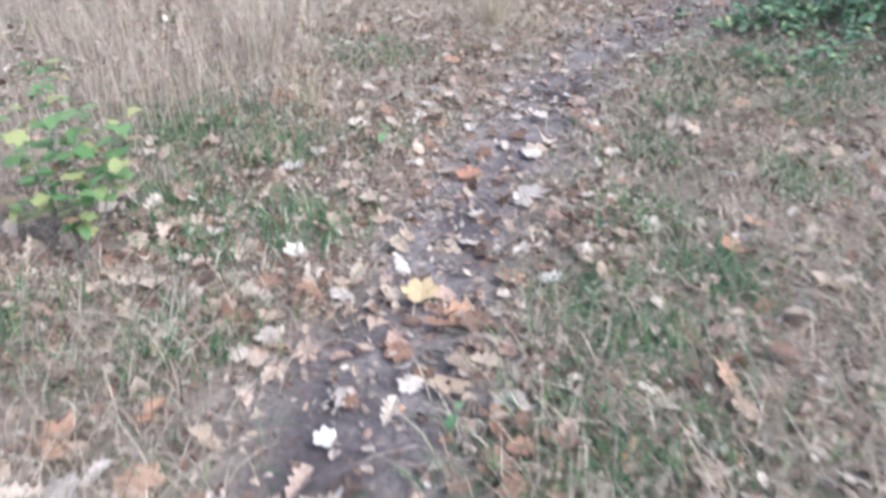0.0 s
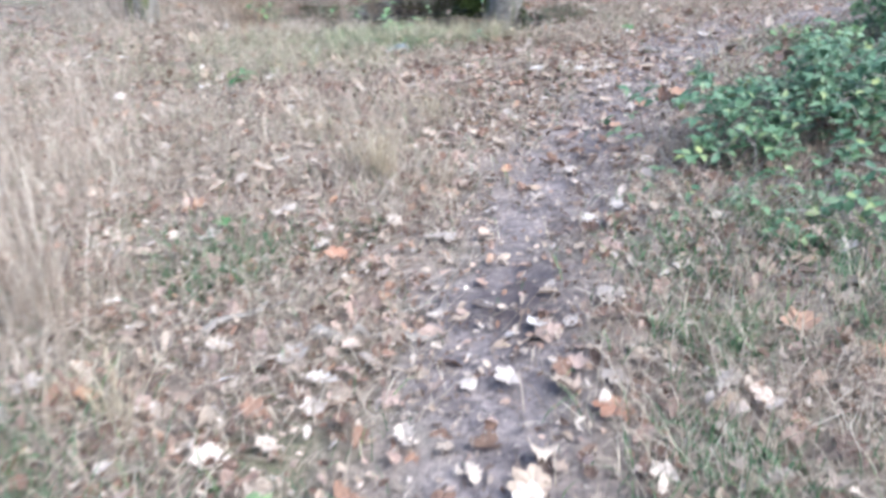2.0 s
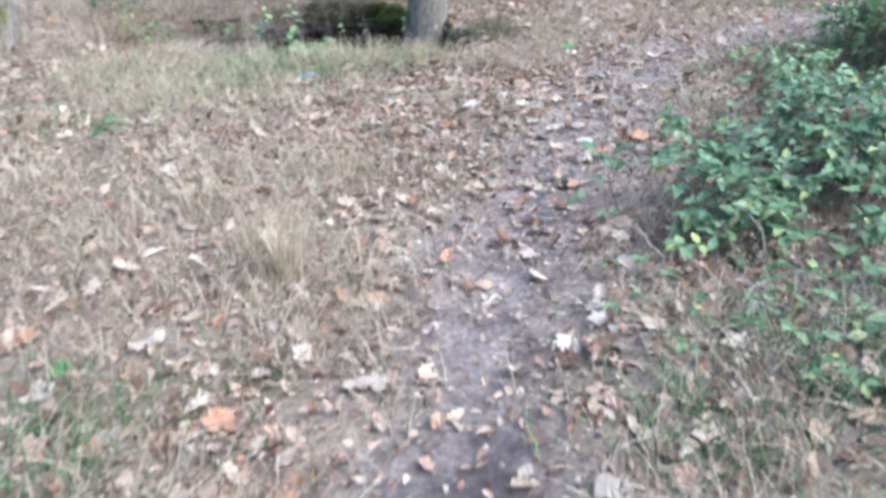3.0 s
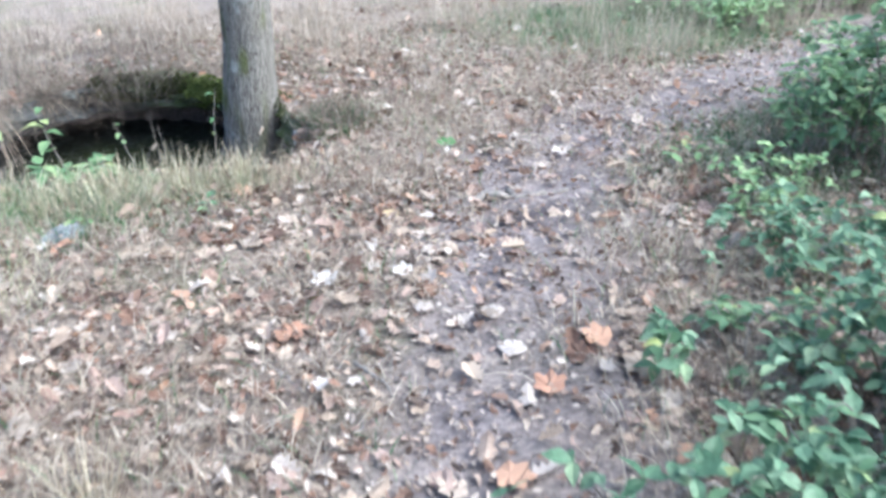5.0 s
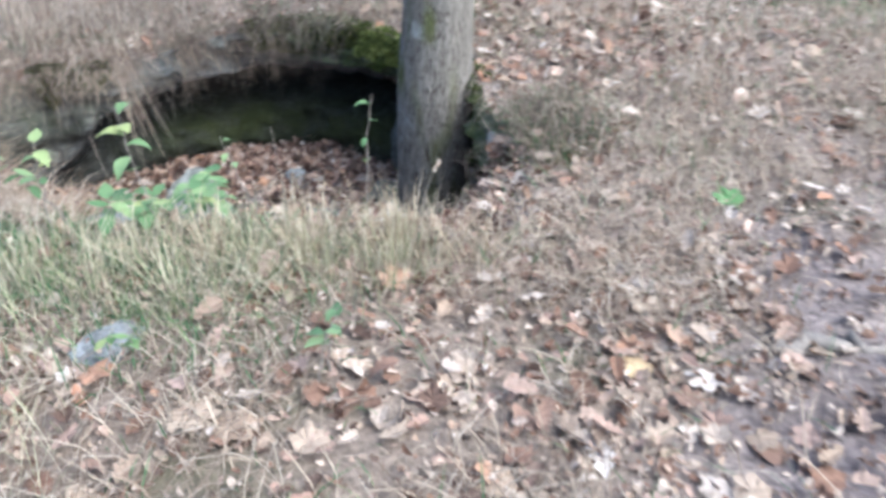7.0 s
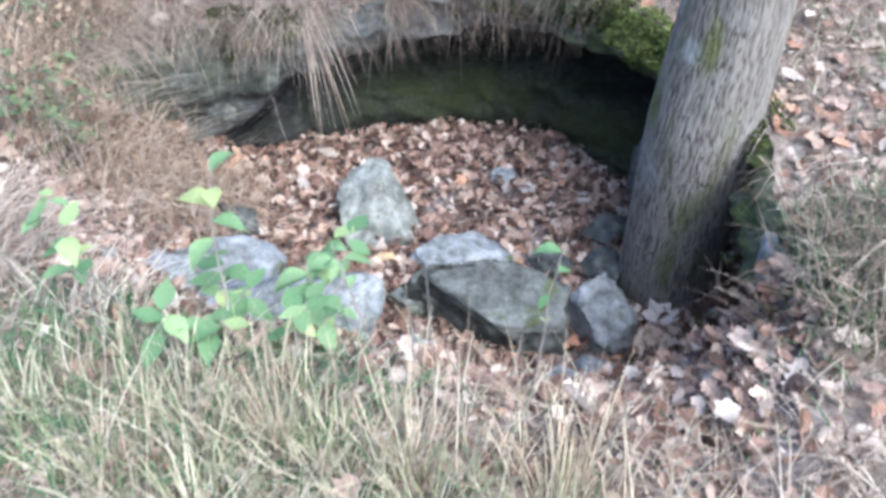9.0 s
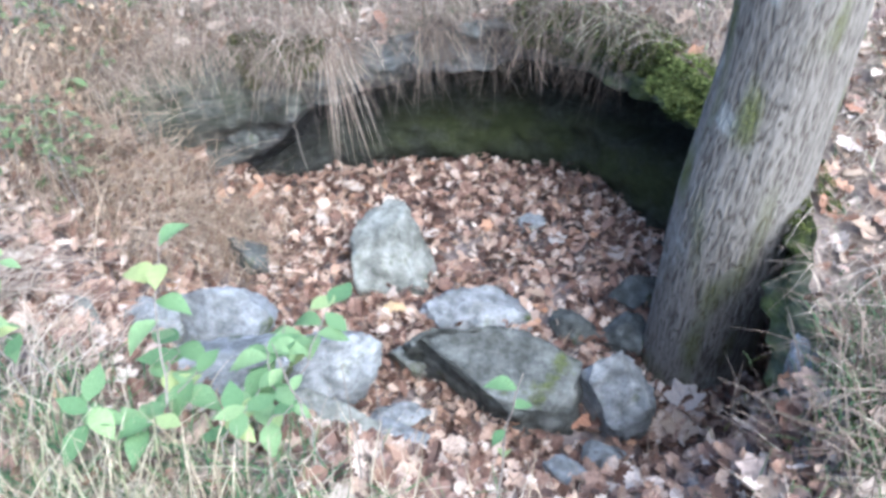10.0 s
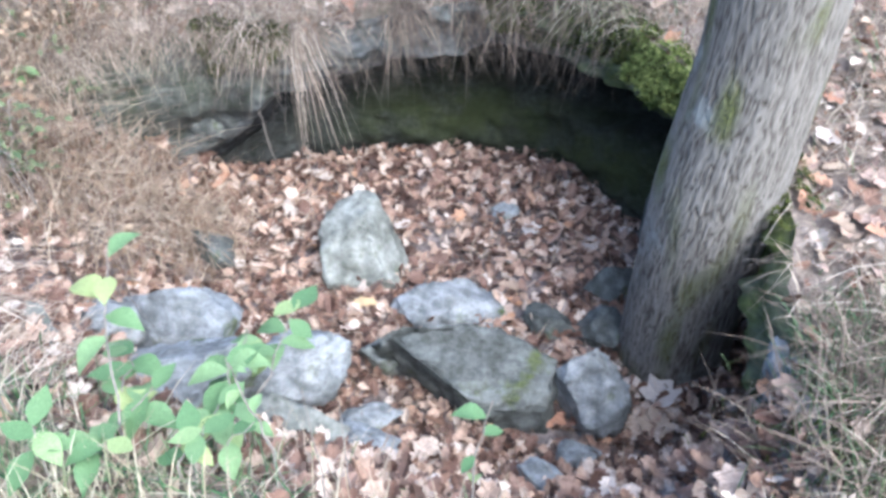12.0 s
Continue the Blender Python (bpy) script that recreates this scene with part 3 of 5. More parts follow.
def moss_cushion(name, along, label, mat, n=5200, bare=0.3, down=0.95):
    """Tufts of moss on a stretch of the lip, thicker in lumps."""
    k = rng.uniform(along[0], along[1], n)
    u = k / (len(LIP) - 1) * (len(lip_rows) - 1)
    i = np.minimum(u.astype(int), len(lip_rows) - 2)
    f = (u - i)[:, None]
    r = lip_rows[i] * (1 - f) + lip_rows[i + 1] * f
    b = lip_back[i]
    fade = np.clip(np.minimum(k - along[0], along[1] - k) / 0.35, 0, 1)
    h = rng.uniform(-0.15, 1, n) * (0.45 + 0.55 * vnoise(k, k * 0, 0.3, 33)) * (0.5 + 0.5 * fade)
    edge = ledge_top(r[:, 0], r[:, 1])
    clump = 0.6 * vnoise(k, h * 1.3, 0.3, 31) + 0.4 * vnoise(k, h * 1.3, 0.11, 32)
    hh = np.clip(h, 0, 1)
    bulge = np.where(h > 0, 0.03 + 0.13 * np.sin(np.pi * hh) * clump * fade, h * 0.8)
    pos = np.column_stack([r[:, :2] - b * bulge[:, None], edge + 0.02 + 0.03 * clump + (r[:, 3] * down - edge) * hh])
    keep = clump > bare
    pos, b = pos[keep], b[keep]
    n = len(pos)
    heading = np.arctan2(-b[:, 1], -b[:, 0]) + rng.normal(0, 0.9, n)
    me = blades(name, pos, rng.uniform(0.015, 0.045, n), rng.uniform(0.006, 0.014, n), rng.uniform(0.4, 1.3, n), mat, 1.3, heading)
    tagged(new(name, me), label, "moss", kind="stuff")


moss_cushion("moss_cushion", (10.35, 12.3), "thick bright green moss cushion draped over the rock ledge", M_MOSS, 7500, 0.28, 1.15)
moss_cushion("moss_cushion", (7.7, 10.8), "dark green moss hanging from the rock ledge", M_MOSS_DARK, 8500, 0.33)
moss_cushion("moss_cushion", (2.9, 4.7), "olive moss patch under dry grass on the ledge", M_MOSS_DARK, 6500, 0.34, 0.75)
moss_cushion("moss_cushion", (12.6, 14.2), "green moss on the bank behind the tree", M_MOSS_DARK, 1500, 0.45, 0.6)


# ---- trees ----
def build_tree(name, line, radii, label, seed, crown_at, crown_reach, leaf_count, rings=560, sides=280, flare=0.3):
    root = new(name)
    base = Vector(line[0])
    root.location = base
    zs = np.array([p[2] for p in line])
    cx, cy, rr = (np.interp(np.linspace(0, 1, rings), np.linspace(0, 1, len(line)), v) for v in ([p[0] for p in line], [p[1] for p in line], radii))
    zz = np.interp(np.linspace(0, 1, rings), np.linspace(0, 1, len(line)), zs)  # rings crowd where the line's points do
    kern = np.ones(31) / 31
    cx, cy = (np.convolve(np.pad(v, 15, mode="edge"), kern, "valid") for v in (cx, cy))
    p, ridge, moss = np.zeros((rings, sides, 3)), np.zeros((rings, sides)), np.zeros((rings, sides))
    for a in range(rings):
        up = zz[a] - zs[0]
        for b in range(sides):
            th = 2 * math.pi * b / sides
            d = Vector((math.cos(th), math.sin(th), 0))
            q = Vector((d.x * 19.0 + seed, d.y * 19.0, zz[a] * 9.0))
            q += 0.5 * noise.noise_vector(Vector((d.x * 3, d.y * 3, zz[a] * 7)))
            f = noise.noise(q) / 0.13
            k = 1.2 * math.exp(-f * f) - 0.4 + 0.45 * noise.noise(Vector((d.x * 22, d.y * 22, zz[a] * 40)))
            lump = noise.noise(Vector((d.x * 1.3 + seed, d.y * 1.3, zz[a] * 1.2)))
            toe = flare * math.exp(-up / 0.22) * (0.55 + 0.55 * math.cos(4 * th + seed) + 0.3 * lump)
            r = rr[a] * (1 + 0.05 * lump + max(toe, -0.1)) - 0.0042 * k
            p[a, b] = (cx[a] + d.x * r - base.x, cy[a] + d.y * r - base.y, zz[a] - base.z)
            ridge[a, b] = 0.5 + 0.5 * k
            m = noise.noise(Vector((d.x * 2.2, d.y * 2.2 + seed, zz[a] * 3)))
            moss[a, b] = max(0.0, min(0.8, 0.4 * math.exp(-up / 0.5) - 0.28 + m * 1.5))
    me = grid_mesh("trunk", p, M_BARK, wrap=True)
    values(me, "ridge", 1 - ridge)
    values(me, "moss", moss)
    part("trunk", me, root, "grey ridged bark, mossy at the foot")
    r = np.random.default_rng(seed)
    top = Vector((cx[-1], cy[-1], zz[-1])) - base
    tips = []
    for k in range(7):
        t = 0.68 + 0.3 * k / 6
        a = int(t * (rings - 1))
        start = Vector((cx[a], cy[a], zz[a])) - base
        th = k * 2.4 + seed
        reach = crown_reach * (1.1 - 0.4 * k / 6)
        end = start + Vector((math.cos(th) * reach, math.sin(th) * reach, 0.6 + 1.1 * k / 6 + r.uniform(0, 0.5)))
        pts = bent(start, end, 0.15, 9, 0.06, seed + k)
        g = tube(pts, np.linspace(rr[a] * 0.45, 0.012, 9), 8)
        me = grid_mesh("limb", g, M_BARK, wrap=True)
        values(me, "ridge", r.uniform(0.3, 0.8, 72))
        values(me, "moss", np.zeros(72))
        part("limb", me, root)
        tips += [pts[j] for j in (4, 6, 7, 8)]
    tips.append(np.array(top))
    pos = np.array(tips)[r.integers(0, len(tips), leaf_count)] + r.normal(0, 0.42, (leaf_count, 3))
    rot = turns(r.uniform(0, 6.3, leaf_count), r.normal(0, 0.7, leaf_count), r.normal(0, 0.7, leaf_count))
    part("crown", strew("crown", T_OAK, pos, rot, r.uniform(0.08, 0.13, leaf_count), M_LITTER), root, "thin crown of brown autumn leaves")
    return tagged(root, label, "tree")


build_tree("tree", [(2.71, 12.04, -1.25), (2.715, 12.02, -0.8), (2.73, 12.0, -0.25), (2.775, 12.0, 0.3), (2.8, 12.05, 1.2), (2.86, 12.12, 2.4), (2.9, 12.2, 4.0), (2.95, 12.25, 5.6)], [0.215, 0.22, 0.225, 0.2, 0.19, 0.18, 0.14, 0.06],
           "grey-barked tree with ridged bark standing in the hollow", 1, 4.0, 1.9, 900, flare=0.12)
build_tree("tree", [(-1.5, 12.2, -0.2), (-1.5, 12.2, 0.5), (-1.48, 12.25, 2.0), (-1.45, 12.3, 4.5)], [0.17, 0.155, 0.14, 0.05],
           "slim grey tree standing in dead grass beyond the path", 5, 3.0, 1.3, 400, 120, 70)


# ---- stones of the hollow ----
def stone(name, x, y, z, sx, sy, sz, mat, label, seed, turn=0.0, tip=0.0, cuts=5, square=2.6, sub=5, faces=()):
    """A weathered, slightly faceted boulder; z is its middle, faces are cleft planes in metres."""
    bm = bmesh.new()
    bmesh.ops.create_icosphere(bm, subdivisions=sub, radius=1)
    r = random.Random(seed)
    planes = []
    for _ in range(cuts + 5):
        d = Vector((r.uniform(-1, 1), r.uniform(-1, 1), r.uniform(-0.8, 1))).normalized()
        planes.append((d, r.uniform(0.5, 0.82)))
    for v in bm.verts:
        q = v.co.copy()
        n = (abs(q.x) ** square + abs(q.y) ** square + abs(q.z) ** square) ** (1 / square)
        q = q / n
        for d, k in planes:
            over = q.dot(d) - k
            if over > 0:
                q -= d * over * 0.94
        w = q * 1.6 + Vector((seed * 3.1, seed, 0))
        f = noise.fractal(w * 1.4, 1.0, 2.1, 6)
        q *= 1.1 + 0.13 * f + 0.05 * noise.fractal(w * 5.0, 1.0, 2.1, 4) - 0.05 * max(0.0, 1 - abs(noise.noise(w * 2.3)) * 9)
        q = Vector((q.x * sx, q.y * sy, q.z * sz))
        for d, k in faces:
            over = q.dot(Vector(d).normalized()) - k - 0.022 * noise.fractal(w * 2.2, 1.0, 2.1, 5)
            if over > 0:
                q -= Vector(d).normalized() * over * 0.97
        v.co = q
    me = bpy.data.meshes.new(name)
    bm.to_mesh(me)
    bm.free()
    me.polygons.foreach_set("use_smooth", [True] * len(me.polygons))
    me.materials.append(mat)
    ob = new(name, me)
    ob.matrix_world = pose(x, y, z, tip, 0, turn)
    return tagged(ob, label, "stone")


stone("boulder", 1.22, 12.4, -1.1, 0.25, 0.2, 0.3, M_STONE, "upright grey-green boulder standing in fallen leaves", 3, 0, -14, 0, 2.3, 5, (((0.88, -0.2, 0.42), 0.16), ((-0.97, -0.2, -0.1), 0.18), ((0.1, -0.95, 0.3), 0.14), ((-0.15, -0.2, 0.95), 0.23), ((-0.6, 0, 0.75), 0.23)))
stone("stone", 1.72, 12.12, -1.14, 0.24, 0.16, 0.1, M_STONE_BLUE, "flat rounded grey stone lying in fallen leaves", 5, 14)
stone("slab", 1.84, 11.6, -0.99, 0.4, 0.22, 0.27, M_STONE_DARK, "long dark slab of rock with streaks of moss", 19, 0, 0, 0, 3.2, 5, (((0.15, -0.42, 0.88), 0.1), ((-0.5, -0.84, -0.2), 0.075), ((0.97, -0.2, 0.1), 0.36), ((-0.25, 0.9, 0.3), 0.15), ((-0.8, 0.1, 0.6), 0.33), ((0.2, -0.97, 0.0), 0.17)))
stone("stone", 2.37, 11.66, -1.04, 0.145, 0.14, 0.21, M_STONE_BLUE, "egg-shaped pale grey stone beside the dark slab", 12, 25, -14, -2, 2.2, 5, (((0.85, -0.3, 0.5), 0.11), ((-0.2, -0.9, 0.3), 0.115)))
stone("stone", 2.43, 12.38, -1.14, 0.14, 0.1, 0.1, M_STONE_DARK, "small dark angular stone near the tree's foot", 14, 30)
stone("stone", 2.19, 12.1, -1.17, 0.13, 0.1, 0.07, M_STONE_DARK, "small dark stone half buried in leaves", 15, -20)
stone("stone", 2.4, 12.08, -1.16, 0.12, 0.1, 0.08, M_STONE_DARK, "small dark stone beside the tree's foot", 16, 40)
stone("boulder", 0.46, 11.42, -0.72, 0.17, 0.13, 0.13, M_STONE_BLUE, "blue-grey rock in the bank of the hollow", 18, 10)
stone("boulder", 0.72, 11.48, -0.75, 0.27, 0.16, 0.19, M_STONE_BLUE, "blue-grey angular rock in the bank of the hollow", 21, -15, 8, 6, 3)
stone("boulder", 0.9, 11.2, -0.72, 0.27, 0.2, 0.24, M_STONE_BLUE, "large pale grey rock below the leafy sapling", 24, 15, 10, 6, 3)
stone("boulder", 1.22, 11.48, -0.86, 0.19, 0.15, 0.17, M_STONE_BLUE, "grey rock behind the leafy sapling", 27, 35)
stone("boulder", 1.34, 11.12, -0.83, 0.18, 0.15, 0.13, M_STONE, "flat pale rock in the leafy slope", 29, -30)
stone("stone", 0.38, 11.1, -0.5, 0.2, 0.14, 0.14, M_STONE, "rock half hidden by dry grass on the bank", 31, 5)
stone("stone", 0.5, 12.3, -1.08, 0.13, 0.1, 0.09, M_STONE_DARK, "dark crumbling stone in fallen leaves", 33, 0)
stone("stone", 1.52, 11.4, -1.07, 0.12, 0.08, 0.05, M_STONE_BLUE, "small flat bluish stone in leaves", 35, 20)
stone("stone", 1.55, 11.14, -0.86, 0.14, 0.09, 0.05, M_STONE_BLUE, "small flat bluish stone in leaves", 37, 10)
stone("stone", 2.24, 11.14, -0.98, 0.13, 0.08, 0.05, M_STONE_BLUE, "flat bluish stone in leaves", 39, -25)
stone("stone", 2.34, 11.4, -1.13, 0.08, 0.06, 0.04, M_STONE_BLUE, "small flat bluish stone in leaves", 41, 0)
stone("stone", 1.88, 12.9, -1.18, 0.08, 0.07, 0.06, M_STONE_BLUE, "small blue-grey stone in leaves", 43, 0)
stone("stone", 1.48, 11.78, -1.13, 0.13, 0.1, 0.09, M_STONE, "small pale stone in fallen leaves", 45, 0)
stone("boulder", 3.1, 11.42, -0.4, 0.17, 0.24, 0.2, M_STONE_DARK, "dark mossy rock in the bank beside the tree", 47, -25, 0, 5, 3)
stone("boulder", 2.98, 11.36, -0.45, 0.12, 0.3, 0.17, M_STONE_BLUE, "blue-grey rock edge under overhanging grass", 49, -34, 0, 2, 3)
stone("boulder", 2.68, 12.64, -0.95, 0.12, 0.14, 0.36, M_STONE_DARK, "upright dark grey rock in the shadow behind the tree", 51, 10)
stone("stone", 1.09, 9.77, -0.12, 0.13, 0.075, 0.055, M_STONE_BLUE, "pale grey stone showing through the grass", 53, 25)
stone("boulder", 0.28, 13.03, -0.8, 0.15, 0.12, 0.07, M_STONE_DARK, "layered grey rock under the ledge", 57, 10, 10, 4, 2.6)


# ---- grass ----
def corridor(x, y):
    """Falls with distance from the walked line."""
    d = np.full(x.shape, 1e9)
    for ax, ay in ((0, 1), (0, 2.5), (0.5, 4), (1.2, 6), (2, 8), (2.2, 10), (3.5, 9.5), (1.5, 12)):
        d = np.minimum(d, np.hypot(x - ax, y - ay))
    return 1 / (1 + (d / 3.2) ** 3)


GREEN = [(-0.62, 3.0, 0.22), (-1.15, 3.3, 0.24), (0.62, 2.25, 0.3), (1.06, 2.55, 0.15), (-0.85, 2.2, 0.18), (0.28, 1.62, 0.26), (-0.9, 2.85, 0.16), (0.75, 1.7, 0.2), (1.5, 5.0, 0.2), (2.3, 4.6, 0.25), (1.7, 3.5, 0.2), (-1.3, 4.2, 0.4), (-0.8, 3.9, 0.25), (0.9, 3.1, 0.18), (1.35, 4.4, 0.2), (-0.45, 5.6, 0.25), (1.3, 10.15, 0.4), (0.7, 10.3, 0.35), (3.05, 11.05, 0.25), (1.6, 1.7, 0.22), (5.2, 8.9, 0.6), (7.5, 12.5, 1.2), (1.0, 2.75, 0.15), (-1.6, 2.2, 0.25), (1.1, 3.8, 0.2), (2.2, 5.1, 0.35), (2.0, 4.3, 0.15)]


def greenness(x, y):
    g = np.zeros(x.shape)
    for cx, cy, r in GREEN:
        g = np.maximum(g, np.exp(-((x - cx) ** 2 + (y - cy) ** 2) / (r * r)))
    return g


def short_turf():
    keep = lambda x, y: np.clip((1 - path_mask(x, y)) * (0.15 + 0.85 * corridor(x, y)) * np.clip(1.7 * vnoise(x, y, 0.35, 41) - 0.2, 0.06, 1.2) * (1 - 0.12 * np.exp(-((y - 8.5) / 1.6) ** 2)) * (1 - 0.75 * undergrowth(x, y)) * (1 - 0.85 * (hollow(x, y) & (lip_distance(x, y) > 0.0) & (surface(x, y) < -0.42))), 0, 1)
    x, y = spread(-4, 9, -0.5, 16, 1750, keep)
    n = len(x)
    me = blades("dead_turf", at_ground(x, y, -0.005), rng.uniform(0.05, 0.2, n) * (0.7 + 0.6 * vnoise(x, y, 0.9, 43)), rng.uniform(0.003, 0.006, n), rng.uniform(0.4, 1.8, n), M_STRAW, 0.85)
    tagged(new("dead_turf", me), "thin matted turf of short dead grass", "grass", kind="stuff")
    x, y = spread(-3, 9, 0, 14, 2200, lambda x, y: np.clip((1 - 0.9 * path_mask(x, y)) * (1.8 * greenness(x, y) + 0.05) * (0.3 + vnoise(x, y, 0.15, 45)), 0, 1) * (surface(x, y) > -0.42))
    n = len(x)
    me = blades("green_turf", at_ground(x, y, -0.005), rng.uniform(0.05, 0.17, n), rng.uniform(0.003, 0.006, n), rng.uniform(0.3, 1.2, n), M_GREEN_GRASS, 0.7)
    tagged(new("green_turf", me), "tufts of short green grass beside the path", "grass", kind="stuff")


short_turf()


def tall_grass(name, boxes, per_m2, low, high, label, mat, lean=(0.1, 0.6), seed=50, rise=0.45):
    xs, ys = [], []
    for x0, x1, y0, y1, k in boxes:
        x, y = spread(x0, x1, y0, y1, per_m2 * k, lambda x, y: np.clip((vnoise(x, y, 0.5, seed) - rise) * 4, 0, 1) * (1 - path_mask(x, y)) * (surface(x, y) > -0.42))
        xs.append(x), ys.append(y)
    x, y = np.concatenate(xs), np.concatenate(ys)
    n = len(x)
    me = blades(name, at_ground(x, y, -0.01), rng.uniform(low, high, n), rng.uniform(0.0018, 0.0042, n), rng.uniform(*lean, n), mat, 0.5)
    tagged(new(name, me), label, "grass", kind="stuff")


tall_grass("tall_dead_grass", [(-4.5, -0.9, 3.6, 9.5, 1.0), (-3.0, -1.5, 2.2, 3.6, 0.5)], 420, 0.3, 0.75, "pale stand of tall dead grass beside the path", M_TALL, rise=0.36)
tall_grass("tall_dead_grass", [(3.6, 9.5, 11.0, 15.5, 1.0), (9.5, 14, 11.5, 16, 0.5)], 420, 0.25, 0.65, "pale stand of tall dead grass behind the path's bend", M_TALL, seed=52, rise=0.38)
tall_grass("tall_dead_grass", [(-2.5, 3.2, 13.0, 16.5, 1.0), (-2.5, -0.4, 10.5, 13, 0.8)], 420, 0.2, 0.5, "dry grass on the bank above the ledge", M_TALL, seed=54, rise=0.36)
tall_grass("dry_grass", [(0.95, 2.3, 9.85, 10.45, 1.0), (2.3, 2.8, 9.85, 10.2, 0.3)], 1500, 0.08, 0.31, "straw-coloured grass along the rim of the hollow", M_GOLD, (0.3, 1.4), 56, 0.3)
tall_grass("dry_grass", [(-0.8, 1.0, 9.6, 11.2, 1.0)], 420, 0.1, 0.28, "straw-coloured grass along the rim of the hollow", M_TALL, (0.2, 0.9), 58, 0.35)
tall_grass("dry_grass", [(0.75, 3.0, 1.0, 4.8, 1.0)], 520, 0.08, 0.26, "dry grass leaning beside the path", M_STRAW, (0.5, 1.6), 60, 0.36)
tall_grass("dry_grass", [(0.9, 3.0, 1.4, 4.4, 1.0), (-2.2, -0.75, 1.2, 2.6, 0.8)], 420, 0.08, 0.26, "pale dry grass lying over beside the path", M_TALL, (0.7, 1.8), 61, 0.46)
tall_grass("dry_grass", [(-0.7, 2.8, 12.9, 15.2, 1.0)], 800, 0.06, 0.24, "brown matted grass on top of the ledge", M_BROWN_GRASS, (0.4, 1.6), 57, 0.3)
tall_grass("dry_grass", [(2.75, 4.2, 10.4, 12.5, 1.0)], 190, 0.12, 0.35, "dry grass on the bank beside the tree", M_TALL, (0.3, 1.1), 62, 0.4)


tall_grass("dry_grass", [(-1.8, 0.9, 5.9, 9.6, 1.0)], 600, 0.1, 0.32, "dry straw grass among fallen leaves", M_TALL, (0.3, 1.2), 70, 0.38)
tall_grass("green_grass", [(-1.6, 1.0, 8.9, 10.6, 1.0)], 520, 0.12, 0.34, "yellow-green grass before the hollow", M_PALE_GREEN, (0.3, 1.0), 72, 0.36)
tall_grass("green_grass", [(0.3, 2.2, 9.75, 10.5, 1.0), (-0.9, 0.4, 9.9, 11.0, 0.7)], 750, 0.08, 0.27, "soft pale green grass along the rim of the hollow", M_PALE_GREEN, (0.3, 1.4), 64, 0.35)
tall_grass("green_grass", [(1.2, 3.4, 3.6, 4.8, 0.6), (2.5, 5.5, 6.8, 9.0, 1.0), (1.7, 3.4, 5.2, 6.8, 0.5)], 380, 0.1, 0.3, "grey-green grass among the brambles", M_PALE_GREEN, (0.3, 1.0), 66, 0.4)
# the dark brown puts the brambles' shade into these blades
tall_grass("dry_grass", [(1.5, 3.6, 4.7, 7.2, 1.0), (2.6, 4.6, 6.8, 8.4, 0.6)], 520, 0.1, 0.32, "grey-brown dead grass in the brambles, coloured dark for their shade", M_BROWN_GRASS, (0.3, 1.3), 74, 0.34)
tall_grass("green_grass", [(5.5, 14.0, 10.8, 15.5, 1.0)], 200, 0.2, 0.55, "bright green grass beyond the path's bend", M_PALE_GREEN, (0.2, 0.8), 68, 0.4)


def tuft(x, y, count, reach, tall, label, mat=M_GOLD):
    a, d = rng.uniform(0, 6.28, count), np.abs(rng.normal(0, reach, count))
    px, py = x + d * np.cos(a), y + d * np.sin(a)
    me = blades("grass_tuft", at_ground(px, py, -0.01), rng.uniform(0.4, 1.0, count) * tall, rng.uniform(0.003, 0.0055, count), rng.uniform(0.1, 0.5, count), mat, 0.5, a + rng.normal(0, 0.5, count))
    tagged(new("grass_tuft", me), label, "grass tuft", kind="stuff")


for x, y, c, r, t in ((0.42, 6.5, 130, 0.06, 0.5), (0.3, 6.75, 60, 0.08, 0.35), (-0.77, 4.5, 60, 0.05, 0.4), (0.75, 6.4, 25, 0.05, 0.3), (0.9, 7.6, 80, 0.15, 0.4), (0.1, 7.4, 80, 0.2, 0.35)):
    tuft(x, y, c, r, t, "tuft of pale straw-coloured grass in leaf litter")
tuft(-1.25, 5.4, 260, 0.22, 0.65, "clump of tall pale grass beside the path", M_TALL)
for x, y, c in ((1.75, 10.15, 160), (2.1, 10.1, 170), (2.4, 9.95, 60), (1.4, 10.2, 150)):
    tuft(x, y, c, 0.12, 0.3, "tuft of dry grass on the rim of the hollow")


for x, y in ((1.0, 10.05), (1.3, 9.95), (1.55, 10.12), (1.8, 9.98), (2.05, 9.92), (0.75, 10.2), (1.15, 10.25), (0.5, 10.0)):
    tuft(x, y, 90, 0.13, 0.3, "soft tuft of pale green and straw grass at the rim", M_PALE_GREEN)


